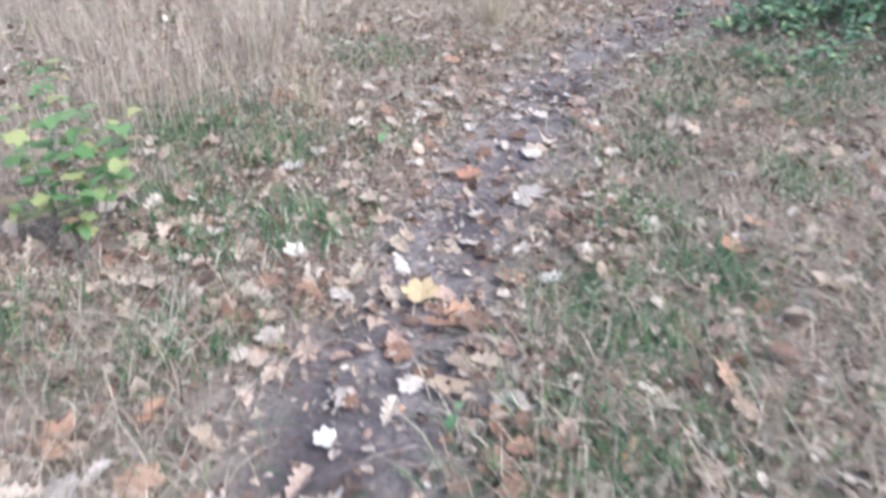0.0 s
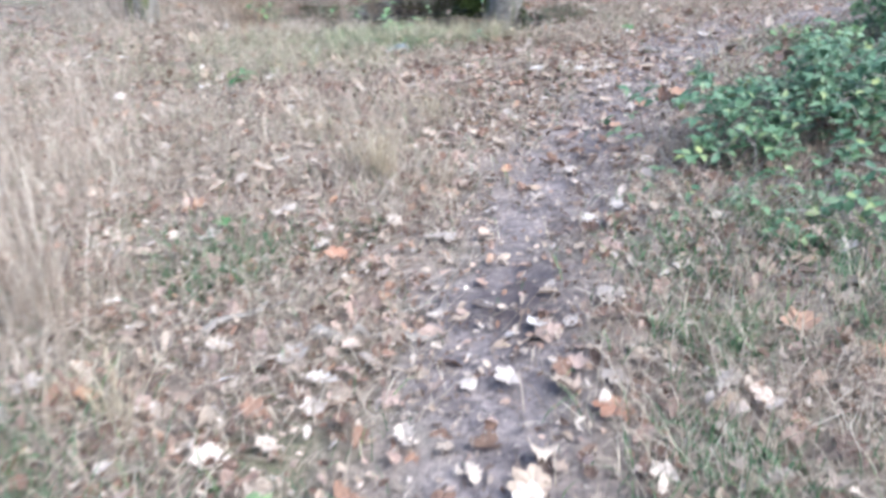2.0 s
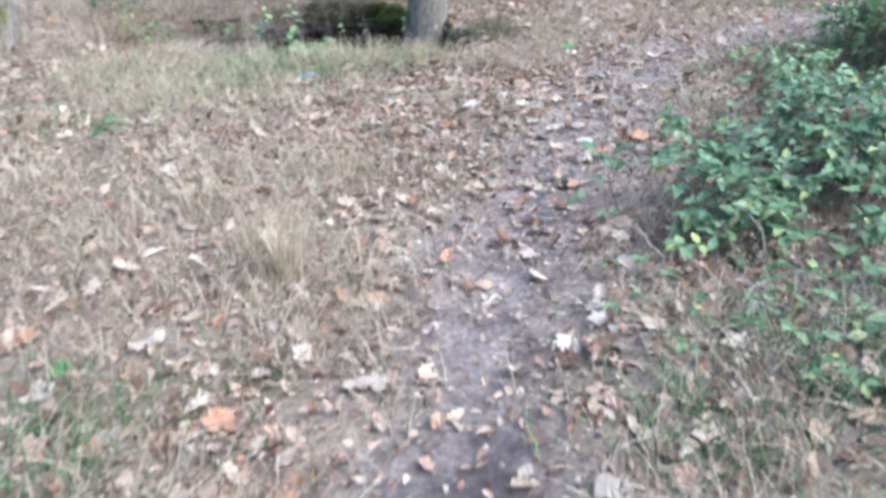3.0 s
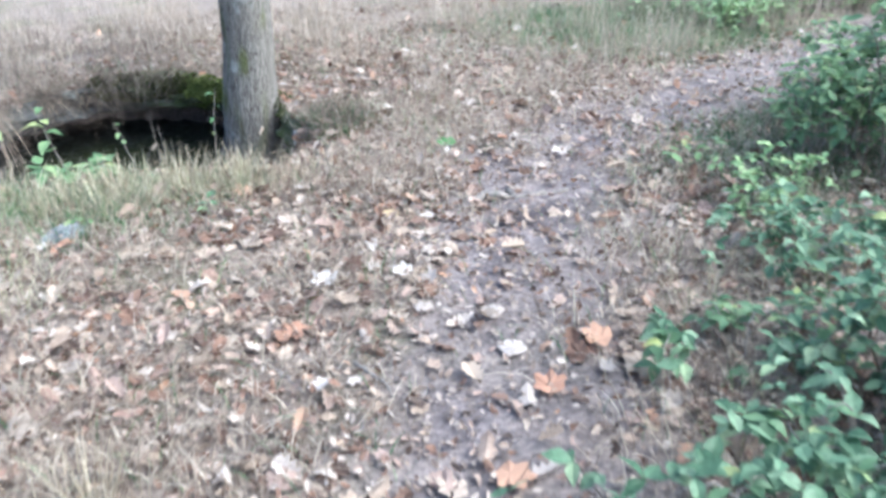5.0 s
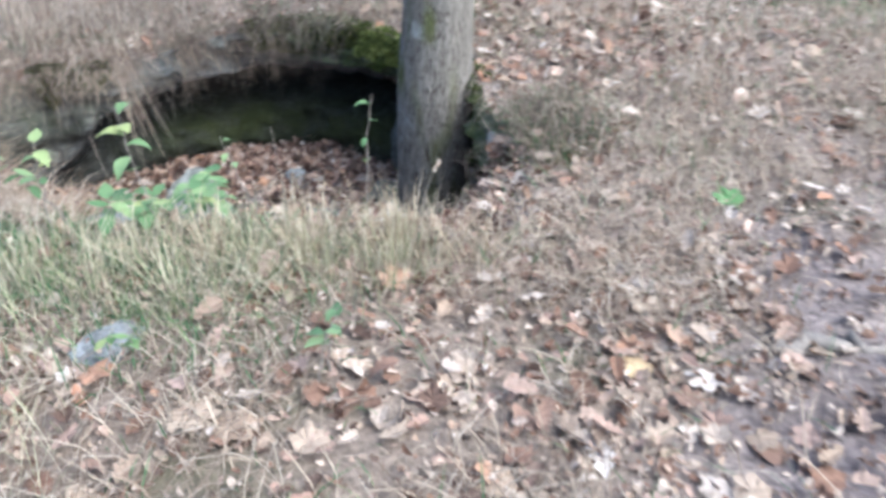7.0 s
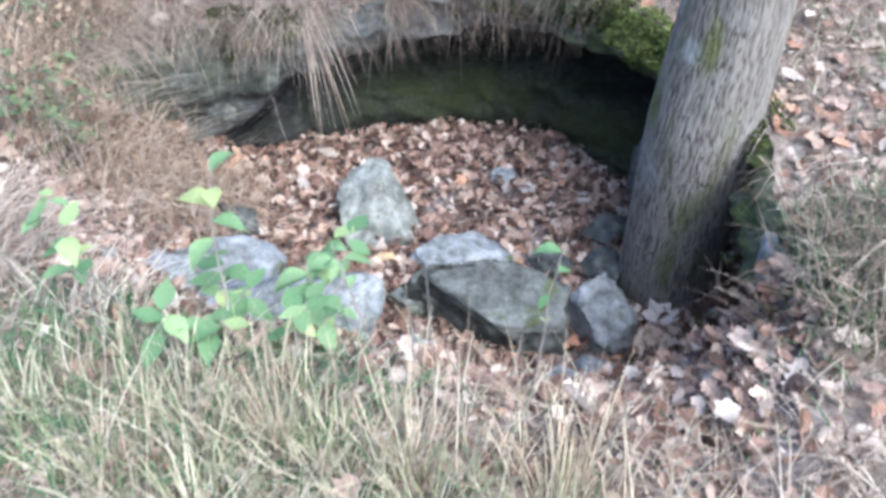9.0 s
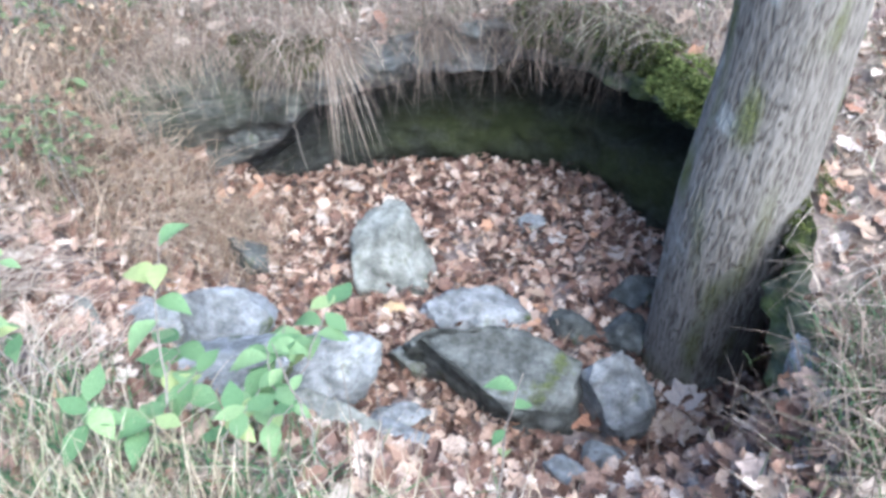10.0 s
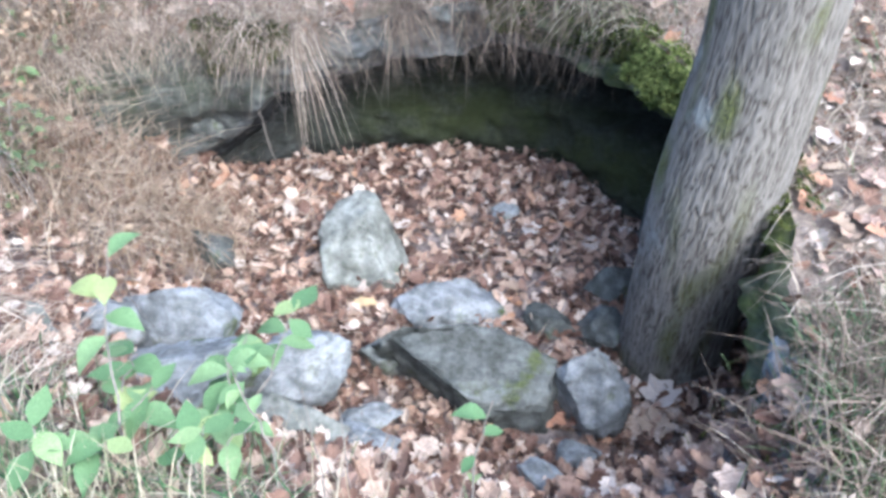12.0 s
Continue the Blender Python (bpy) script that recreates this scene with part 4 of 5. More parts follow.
# ---- grass hanging over the ledge ----
def hanging(along, count, low, high, label, inward=0.3, mat=M_STRAW, stray=1.3, droop=2.6):
    k = rng.uniform(*along, count)
    k = k[rng.random(count) < np.clip(vnoise(k, k * 0, 0.25, 91) * 1.5 - 0.15, 0.2, 1)]
    count = len(k)
    u = k / (len(LIP) - 1) * (len(lip_rows) - 1)
    i = np.minimum(u.astype(int), len(lip_rows) - 2)
    r, b = lip_rows[i], lip_back[i]
    off = rng.uniform(-0.05, inward, count)
    x, y = r[:, 0] + b[:, 0] * off, r[:, 1] + b[:, 1] * off
    pos = np.column_stack([x, y, ledge_top(x, y)])
    heading = np.arctan2(-b[:, 1], -b[:, 0]) + rng.normal(0, stray, count) + 1.2 * (vnoise(k, k * 0, 0.15, 93) - 0.5)
    length = rng.uniform(low, high, count)
    lean = (off + rng.uniform(0.1, 0.3, count)) / length + 0.2
    me = blades("hanging_grass", pos, length, rng.uniform(0.002, 0.0045, count), lean, mat, droop, heading)
    tagged(new("hanging_grass", me), label, "grass", kind="stuff")


hanging((0.0, 5.3), 5200, 0.04, 0.16, "tangled mat of dry grass drooping over the rock ledge", 0.4, M_STRAW, 1.8, 1.1)
hanging((0.6, 6.0), 420, 0.12, 0.3, "fine tangle of tan grass on the brow of the ledge", 0.3, M_SEDGE, 2.2, 1.2)
hanging((0.2, 4.6), 330, 0.2, 0.6, "long dry grass hanging over the rock ledge", 0.2, M_TALL, 1.2, 3.4)
hanging((5.0, 8.5), 700, 0.04, 0.12, "short dry grass on the edge of the ledge", 0.16, M_STRAW, 1.6)
hanging((4.3, 9.6), 1500, 0.06, 0.2, "fringe of brown dead grass on the brow of the ledge", 0.35, M_BROWN_GRASS, 1.6, 1.6)
hanging((7.2, 10.4), 700, 0.12, 0.32, "dark dead grass drooping over the mossy brow", 0.2, M_BROWN_GRASS, 1.0, 2.0)
hanging((0.0, 4.4), 420, 0.15, 0.45, "brown dead stems hanging down the rock face", 0.2, M_BROWN_GRASS, 1.2, 2.0)
hanging((6.6, 9.6), 650, 0.18, 0.4, "long brown dead grass hanging over the brow", 0.1, M_BROWN_GRASS, 0.7, 3.4)
hanging((3.6, 6.6), 300, 0.15, 0.35, "sparse brown dead grass hanging over the brow", 0.1, M_BROWN_GRASS, 0.9, 2.4)
hanging((4.7, 5.15), 170, 0.2, 0.55, "thick beard of dry grass hanging over the ledge", 0.08, M_TALL, 0.3, 5.5)
hanging((5.2, 7.6), 45, 0.1, 0.3, "sparse dry grass hanging over the mossy ledge", 0.1, M_TALL, 1.3)
hanging((8.2, 10.2), 160, 0.12, 0.34, "pale green grass hanging over the mossy ledge", 0.12, M_PALE_GREEN, 1.0, 1.8)
hanging((13.6, 15.0), 120, 0.12, 0.3, "dry grass hanging over the bank beside the tree", 0.2, M_TALL, 0.8)


def arching(x, y, count, way, low, high, label, mat=M_TALL, deep=-0.5):
    """A clump of long thin blades that arch over one way."""
    px, py = x + rng.normal(0, 0.09, count), y + rng.normal(0, 0.09, count)
    pos = np.column_stack([px, py, np.maximum(surface(px, py), deep)])
    me = blades("arching_grass", pos, rng.uniform(low, high, count), rng.uniform(0.003, 0.005, count), rng.uniform(0.5, 1.3, count), mat, 1.5, radians(way) + rng.normal(0, 0.5, count))
    tagged(new("arching_grass", me), label, "grass", kind="stuff")


for x, y, c, w in ((3.22, 11.15, 12, 190), (3.24, 10.9, 14, 175), (3.26, 11.45, 10, 200), (3.24, 11.0, 10, 230)):
    arching(x, y, c, w, 0.2, 0.5, "long dry grass arching over the bank beside the tree")
for x, y, c, w in ((0.3, 10.75, 90, 60), (0.1, 11.05, 130, 30), (0.75, 10.6, 60, 80), (0.3, 11.0, 90, 20)):
    arching(x, y, c, w, 0.2, 0.45, "long pale grass arching over the bank of the hollow")


for x, y, c, w in ((0.05, 12.35, 120, -40), (0.2, 12.6, 110, -60), (0.3, 12.2, 110, -20), (0.15, 11.9, 110, 0), (-0.1, 12.6, 110, -60), (-0.1, 12.1, 110, -30), (0.4, 12.75, 60, -70)):
    arching(x, y, c, w, 0.12, 0.32, "dry tan grass on the slope of the hollow", M_TALL, -1.2)


def dry_thicket(x, y, count, reach, low, high, label, mat, deep=-1.2):
    """A springy tangle of thin dead stems, leaning every way."""
    px, py = x + rng.normal(0, reach, count), y + rng.normal(0, reach, count)
    z = np.where(poly_distance(px, py, LEDGE_POLY)[1], surface(px, py), height(px, py))
    me = blades("dry_thicket", np.column_stack([px, py, np.maximum(z, deep)]), rng.uniform(low, high, count), rng.uniform(0.003, 0.006, count), rng.uniform(0.2, 1.6, count), mat, 0.9)
    tagged(new("dry_thicket", me), label, "grass", kind="stuff")


for x, y, c, k in ((-0.2, 12.35, 520, 0.17), (0.05, 12.1, 480, 0.16), (0.2, 12.4, 420, 0.14), (-0.35, 12.0, 420, 0.18), (0.1, 11.75, 380, 0.15), (-0.25, 12.75, 420, 0.16), (0.42, 12.3, 220, 0.12)):
    dry_thicket(x, y, c, k, 0.18, 0.5, "tangled thicket of tan dead stems on the bank", M_SEDGE)
for x, y, c in ((3.12, 10.95, 240), (3.15, 11.2, 240), (3.02, 10.78, 200), (2.98, 11.02, 180)):
    dry_thicket(x, y, c, 0.11, 0.08, 0.26, "dense dry grass mound on the bank beside the tree", M_BROWN_GRASS, -0.45)
    dry_thicket(x, y, c, 0.09, 0.04, 0.14, "dark green grass and moss in the bank's mound", M_WEED, -0.45)
    dry_thicket(x, y, 2 * c, 0.12, 0.02, 0.07, "dark moss under the grass of the bank", M_MOSS_DARK, -0.45)


# ---- leaf litter ----
def litter(name, box, per_m2, keep, size, mat, label, tilt=0.35, templates=None):
    x, y = spread(*box, per_m2, keep)
    n = len(x)
    rot = turns(rng.uniform(0, 6.28, n), rng.normal(0, tilt, n), rng.normal(0, tilt, n), normals_at(x, y))
    me = strew(name, templates or (T_OAK + T_MAPLE), at_ground(x, y, 0) + np.column_stack([np.zeros((n, 2)), rng.uniform(0.004, 0.035, n)]), rot, rng.uniform(*size, n), mat)
    tagged(new(name, me), label, "fallen leaves", kind="stuff")


def litter_amount(x, y):
    side = 0.45 + 0.5 * np.exp(-((y - 2.6) / 1.6) ** 2) + 0.9 * np.exp(-((y - 8.5) / 2.5) ** 2) + 0.75 * np.exp(-((y - 5.0) / 1.5) ** 2 - ((x + 0.1) / 0.8) ** 2)
    side = side * (1 - 0.6 * np.exp(-((x + 0.4) / 1.1) ** 2 - ((y - 7.4) / 1.2) ** 2))
    return np.clip(side * (0.2 + vnoise(x, y, 0.6, 71)) * (1 - 0.72 * path_mask(x, y)) * (0.25 + 0.75 * corridor(x, y)), 0, 1) * (surface(x, y) > -0.42)


litter("leaf_litter", (-3.5, 9, 0, 15.5), 170, litter_amount, (0.05, 0.12), M_LITTER, "scattered fallen oak and maple leaves on the ground")
litter("leaf_scraps", (-3, 8, 0.5, 14), 950, litter_amount, (0.018, 0.05), M_LITTER, "small broken scraps of fallen leaves", 0.5, T_SMALL + T_OAK)
litter("path_leaf_scraps", (-1.5, 8, 0.5, 12), 950, lambda x, y: path_mask(x, y) * corridor(x, y) * np.clip(1.6 * vnoise(x, y, 0.25, 78) - 0.25, 0.08, 1) * np.clip((y - 1.2) / 3, 0.25, 0.8), (0.01, 0.042), M_SCRAP, "small leaf scraps trodden into the path", 0.3, T_SMALL + T_OAK)
litter("bank_leaf_litter", (2.9, 4.6, 11.3, 14.5), 170, lambda x, y: (surface(x, y) > -0.42) * (0.35 + 0.6 * vnoise(x, y, 0.5, 75)), (0.05, 0.11), M_LITTER, "fallen leaves on the bank beside the tree")
litter("bank_leaf_scraps", (2.9, 4.4, 11.3, 13.8), 500, lambda x, y: (surface(x, y) > -0.42) * (0.3 + 0.6 * vnoise(x, y, 0.4, 76)), (0.018, 0.05), M_LITTER, "small leaf scraps on the bank beside the tree", 0.5, T_SMALL + T_OAK)
in_pit = lambda x, y: hollow(x, y) * (height(x, y) < -0.2) * np.clip(0.6 + vnoise(x, y, 0.5, 73), 0, 1)
x, y = spread(-0.5, 3.2, 10.3, 13.8, 1600, in_pit)
n = len(x)
pit_pos = np.stack([x, y, height(x, y) + rng.uniform(0.003, 0.05, n)], 1)
pit_rot = turns(rng.uniform(0, 6.28, n), rng.normal(0, 0.45, n), rng.normal(0, 0.45, n))
tagged(new("hollow_leaf_litter", strew("hollow_leaf_litter", T_OAK + T_OAK + T_MAPLE, pit_pos, pit_rot, rng.uniform(0.035, 0.09, n), M_PIT_LITTER)), "deep drift of brown and orange fallen leaves in the hollow", "fallen leaves", kind="stuff")

LEAF_MESH = {}


def fallen_leaf(x, y, colour, size=0.11, turn=0.0, maple=True, lift=0.032, tip=8.0, z=None):
    pool = T_MAPLE if maple else T_OAK
    k = int(abs(x * 37 + y * 91)) % len(pool)
    key = (colour, maple, k)
    if key not in LEAF_MESH:
        v, f = pool[k]
        LEAF_MESH[key] = mesh_of("fallen_leaf", v - np.array([0, 0.4, 0]), f.ravel(), np.full(len(f), 3), M_LEAF[colour])
    ob = new("fallen_leaf", LEAF_MESH[key])
    ob.matrix_world = pose(x, y, (ground_at(x, y) if z is None else z) + lift, tip, -tip * 0.6, turn) @ Matrix.Scale(size * 1.15, 4)
    kind = "maple" if maple else "oak"
    tagged(ob, f"{colour} fallen {kind} leaf lying on the ground", "leaf", "fallen leaves")


fallen_leaf(-0.08, 2.52, "yellow", 0.13, 30)
for x, y, c, s in ((-0.33, 1.74, "pale", 0.07), (-0.29, 1.94, "pale", 0.09), (-0.58, 2.22, "pale", 0.08), (-0.81, 1.56, "orange", 0.13), (-1.09, 1.74, "orange", 0.13), (0.02, 1.98, "tan", 0.12), (0.2, 1.91, "pale", 0.11),
                   (-0.57, 2.77, "pale", 0.1), (0.4, 2.59, "pale", 0.08), (1.44, 2.58, "tan", 0.12), (1.17, 2.85, "orange", 0.11), (0.36, 3.3, "pale", 0.09), (0.46, 3.86, "pale", 0.09), (1.87, 4.2, "orange", 0.13), (-1.0, 1.54, "pale", 0.11), (-0.36, 2.48, "pale", 0.09)):
    fallen_leaf(x, y, c, s, x * 190 + y * 77)
for x, y, c, s in ((1.93, 5.58, "orange", 0.12), (-0.52, 5.92, "pale", 0.11), (-0.61, 6.3, "orange", 0.11), (0.48, 3.9, "tan", 0.13), (0.12, 3.65, "orange", 0.13), (0.4, 3.39, "pale", 0.14), (-0.16, 3.75, "pale", 0.08), (0.86, 4.17, "orange", 0.13), (0.43, 4.46, "pale", 0.07),
                   (2.08, 5.05, "tan", 0.13), (1.21, 4.1, "tan", 0.13), (1.33, 4.04, "pale", 0.1), (-1.35, 4.48, "pale", 0.13), (-1.26, 5.9, "orange", 0.12), (0.8, 4.77, "pale", 0.08), (-0.2, 4.75, "pale", 0.08), (-0.89, 3.8, "tan", 0.12), (1.38, 3.56, "pale", 0.1)):
    fallen_leaf(x, y, c, s, x * 190 + y * 77)
for x, y, c, s in ((0.08, 5.6, "orange", 0.12), (0.06, 5.22, "tan", 0.13), (2.09, 7.15, "orange", 0.13), (0.54, 5.63, "pale", 0.1), (-0.45, 6.04, "green", 0.09), (-0.53, 5.92, "pale", 0.1), (1.12, 4.88, "pale", 0.12), (0.93, 4.34, "pale", 0.11), (-0.17, 4.76, "pale", 0.11), (0.57, 4.45, "pale", 0.1),
                   (1.68, 4.4, "orange", 0.13), (2.02, 4.87, "tan", 0.12), (0.94, 6.54, "pale", 0.1), (0.78, 4.76, "pale", 0.09), (1.56, 6.46, "pale", 0.09), (-0.14, 9.05, "pale", 0.12), (-0.1, 9.5, "yellow", 0.12)):
    fallen_leaf(x, y, c, s, x * 190 + y * 77)
for x, y, c, s in ((1.32, 9.35, "tan", 0.15), (1.44, 9.26, "tan", 0.14), (1.75, 8.29, "orange", 0.15), (2.04, 8.6, "pale", 0.12), (2.39, 8.51, "pale", 0.1), (2.58, 8.02, "pale", 0.1), (2.5, 7.75, "pale", 0.11), (2.46, 7.45, "orange", 0.12), (2.8, 7.59, "orange", 0.13), (2.84, 7.38, "tan", 0.13), (1.32, 8.53, "pale", 0.1),
                   (4.07, 9.54, "pale", 0.12), (4.2, 9.6, "pale", 0.12), (2.33, 8.19, "pale", 0.08), (1.72, 7.88, "pale", 0.09), (3.5, 10.05, "green", 0.12), (2.3, 8.64, "pale", 0.09), (3.25, 7.3, "pale", 0.1), (4.42, 9.22, "orange", 0.1), (2.86, 9.62, "pale", 0.14), (1.05, 9.6, "orange", 0.12)):
    fallen_leaf(x, y, c, s, x * 190 + y * 77)
for x, y, c, s in ((2.03, 9.26, "tan", 0.12), (2.09, 8.88, "tan", 0.12), (1.64, 9.14, "tan", 0.11), (2.67, 9.22, "yellow", 0.11), (2.04, 9.84, "orange", 0.12), (2.94, 9.31, "pale", 0.11), (2.85, 9.12, "pale", 0.11), (3.14, 12.27, "pale", 0.1), (3.2, 12.5, "orange", 0.08)):
    fallen_leaf(x, y, c, s, x * 190 + y * 77)
for x, y, c, s in ((0.78, 12.68, "pale", 0.11), (1.33, 12.09, "yellow", 0.11), (1.38, 12.67, "pale", 0.11), (2.21, 11.58, "orange", 0.13), (2.63, 11.6, "tan", 0.14), (2.65, 11.74, "pale", 0.15), (2.02, 12.76, "pale", 0.1), (2.34, 12.69, "pale", 0.1), (0.3, 12.85, "orange", 0.12), (1.1, 12.95, "pale", 0.1), (0.85, 13.05, "pale", 0.12), (1.5, 13.0, "tan", 0.1), (1.95, 12.3, "tan", 0.1)):
    fallen_leaf(x, y, c, s, x * 190 + y * 77, x > 2, 0.05, z=float(height(np.array([x]), np.array([y]))[0]))
for x, y, c, s in ((3.02, 11.85, "orange", 0.11), (3.08, 12.0, "orange", 0.12), (3.1, 11.75, "tan", 0.11), (3.15, 12.1, "tan", 0.1), (3.2, 11.7, "orange", 0.1)):
    fallen_leaf(x, y, c, s * 0.8, x * 190 + y * 77, False, 0.012, 8)
fallen_leaf(3.0, 11.27, "pale", 0.09, 20, tip=60, z=-0.3)
r = random.Random(11)
for k in range(190):
    x = r.uniform(-1.2, 4.2)
    y = r.uniform(1.2, 10.2)
    if float(corridor(np.array([x]), np.array([y]))[0]) > r.random():
        fallen_leaf(x, y, r.choice(["pale", "pale", "tan", "tan", "brown", "orange"]), r.uniform(0.06, 0.12), r.uniform(0, 360), r.random() < 0.4, r.uniform(0.012, 0.035), r.uniform(-25, 25))


# ---- shrubs and saplings ----
M_BUSH = foliage("bush_leaf", [(0.0, (0.1, 0.19, 0.1)), (0.6, (0.22, 0.35, 0.2)), (1.0, (0.36, 0.48, 0.24))], 0.5, 0.4)
M_LUSH = foliage("lush_leaf", [(0.0, (0.2, 0.34, 0.17)), (1.0, (0.42, 0.56, 0.3))], 0.5, 0.35)


def stem_mesh(paths, radii):
    """Thin stems joined into one mesh."""
    vs, fs, start = [], [], 0
    for p, r in zip(paths, radii):
        g = tube(p, np.linspace(r, r * 0.35, len(p)), 5)
        a, b = g.shape[:2]
        i, j = np.meshgrid(np.arange(a - 1), np.arange(b), indexing="ij")
        k = (j + 1) % b
        fs.append(start + np.stack([i * b + j, i * b + k, (i + 1) * b + k, (i + 1) * b + j], -1).reshape(-1, 4))
        vs.append(g.reshape(-1, 3))
        start += a * b
    f = np.concatenate(fs)
    return mesh_of("stems", np.concatenate(vs), f.ravel(), np.full(len(f), 4), M_TWIG, True)


def leaf_meshes(mat, templates=T_OVAL):
    return [mesh_of("leaf", v, f.ravel(), np.full(len(f), 3), mat, True) for v, f in templates]


def place_leaf(parent, me, p, yaw, tip, size, base):
    ob = new("leaf", me)
    ob.parent = parent
    ob.matrix_basis = Matrix.Translation(Vector(p) - base) @ pose(0, 0, 0, 0, 0, math.degrees(yaw)) @ pose(0, 0, 0, tip, 0, 0) @ Matrix.Scale(size, 4)
    return ob


def bramble(x, y, reach_x, reach_y, tall, arches, leaves, label, seed, single=0, size=(0.045, 0.075), mat=M_BRAMBLE):
    """A low arching bramble: stems, and leaflets in threes along and over them."""
    r = np.random.default_rng(seed)
    base = Vector((x, y, ground_at(x, y)))
    root = new("bramble")
    root.location = base
    paths, spots = [], []
    for k in range(arches):
        a = r.uniform(0, 6.28)
        bx, by = x + r.normal(0, reach_x * 0.35), y + r.normal(0, reach_y * 0.35)
        ex, ey = bx + math.cos(a) * reach_x * r.uniform(0.3, 0.9), by + math.sin(a) * reach_y * r.uniform(0.3, 0.9)
        h = tall * r.uniform(0.55, 1.1)
        p = bent((bx, by, ground_at(bx, by)), (ex, ey, ground_at(ex, ey) + h * r.uniform(0.15, 0.6)), h, 12, 0.008, seed * 50 + k)
        paths.append(p - np.array(base))
        spots += list(p[3:])
    tagged(part("cane_tangle", stem_mesh(paths, r.uniform(0.0025, 0.005, len(paths))), root, "thin brown thorny stems"), kind="stuff")
    spots = np.array(spots)
    m = leaves // 3
    single = min(single, m - 5)
    c = spots[r.integers(0, len(spots), m)] + r.normal(0, 0.045, (m, 3)) * np.array([1, 1, 0.7])
    c[:, 2] = np.maximum(c[:, 2], height(c[:, 0], c[:, 1]) + 0.02)
    yaw = r.uniform(0, 6.28, m)
    pos = np.repeat(c, 3, 0) - np.array(base)
    yaw = np.repeat(yaw, 3) + np.tile([0, 1.5, -1.5], m) + r.normal(0, 0.2, 3 * m)
    tilt = r.normal(-0.15, 0.35, 3 * m)
    sz = np.repeat(r.uniform(*size, m), 3) * np.tile([1.15, 0.95, 0.95], m)
    leaves_part = part("foliage", strew("foliage", T_OVAL, pos[3 * single:], turns(yaw, tilt, r.normal(0, 0.3, 3 * m))[3 * single:], sz[3 * single:], mat), root, "small toothed green leaves in threes")
    tagged(leaves_part, kind="stuff")
    if single:
        pool = leaf_meshes(M_BRAMBLE_ONE)
        order = np.argsort(-pos[:3 * single, 2])
        for k in range(3 * single):
            place_leaf(root, pool[k % 3], Vector(pos[k]) + base, yaw[k], math.degrees(tilt[k]), sz[k], base)
    return tagged(root, label, "bramble")


bramble(2.85, 6.4, 0.75, 0.55, 0.32, 40, 900, "low green bramble thicket spreading beside the path", 3, 60, (0.05, 0.09))
bramble(2.3, 6.05, 0.4, 0.45, 0.2, 18, 190, "low edge of the bramble with bluish green leaves", 4, 50, (0.05, 0.085))
bramble(2.1, 5.55, 0.4, 0.3, 0.12, 12, 75, "few low bramble shoots in dead grass", 17, 20, (0.045, 0.075))
bramble(2.7, 5.6, 0.5, 0.35, 0.14, 14, 80, "sparse bramble shoots over ground darkened for their shade", 18, 20, (0.05, 0.085))
bramble(2.3, 5.15, 0.45, 0.3, 0.12, 12, 60, "sparse bramble shoots in shaded grass", 19, 15, (0.05, 0.085))
bramble(3.5, 6.6, 0.7, 0.6, 0.42, 36, 700, "dense green bramble thicket beside the path", 5, 0, (0.055, 0.095))
bramble(3.3, 5.5, 0.6, 0.5, 0.28, 20, 300, "green bramble trailing through dead grass", 6, 0, (0.055, 0.09))
bramble(3.35, 7.25, 0.5, 0.35, 0.15, 18, 170, "green bramble at the path's edge", 7, 56, (0.045, 0.085))
bramble(4.2, 7.5, 0.6, 0.5, 0.28, 22, 330, "green bramble behind the path's edge", 8, 0, (0.055, 0.09))
bramble(4.5, 8.3, 0.35, 0.3, 0.22, 14, 180, "yellow-green bramble shoots beside the path", 9, 0, (0.05, 0.08), M_LUSH)
bramble(5.9, 8.0, 0.8, 0.8, 0.85, 60, 1900, "tall green bush crowding the path's bend", 10, 0, (0.07, 0.11), M_BUSH)
bramble(5.3, 8.45, 0.45, 0.45, 0.55, 30, 650, "green bush at the path's bend", 11, 0, (0.06, 0.1), M_BUSH)
bramble(6.8, 8.7, 0.8, 0.8, 0.9, 50, 1200, "tall green bush beside the path", 12, 0, (0.07, 0.11), M_BUSH)
bramble(-0.4, 12.75, 0.35, 0.35, 0.35, 16, 420, "grey-green small-leaved shrub on the bank", 13, 0, (0.03, 0.05), M_WEED)
bramble(0.0, 11.85, 0.3, 0.25, 0.35, 14, 300, "grey-green small-leaved shrub on the bank", 14, 0, (0.03, 0.045), M_WEED)
bramble(9.0, 12.6, 1.6, 0.7, 0.5, 40, 1600, "bright green undergrowth beyond the path", 15, 0, (0.06, 0.1), M_LUSH)
bramble(11.5, 13.0, 1.6, 0.9, 0.6, 40, 1600, "bright green undergrowth beyond the path", 16, 0, (0.06, 0.1), M_LUSH)

bramble(9.6, 12.1, 1.0, 0.6, 0.45, 40, 1500, "bright green undergrowth beyond the path", 21, 0, (0.06, 0.1), M_LUSH)
bramble(10.9, 11.9, 1.0, 0.6, 0.5, 40, 1500, "bright green undergrowth beyond the path", 22, 0, (0.06, 0.1), M_LUSH)
bramble(8.4, 11.9, 0.7, 0.4, 0.3, 26, 700, "bright green undergrowth at the path's far edge", 23, 0, (0.05, 0.09), M_LUSH)


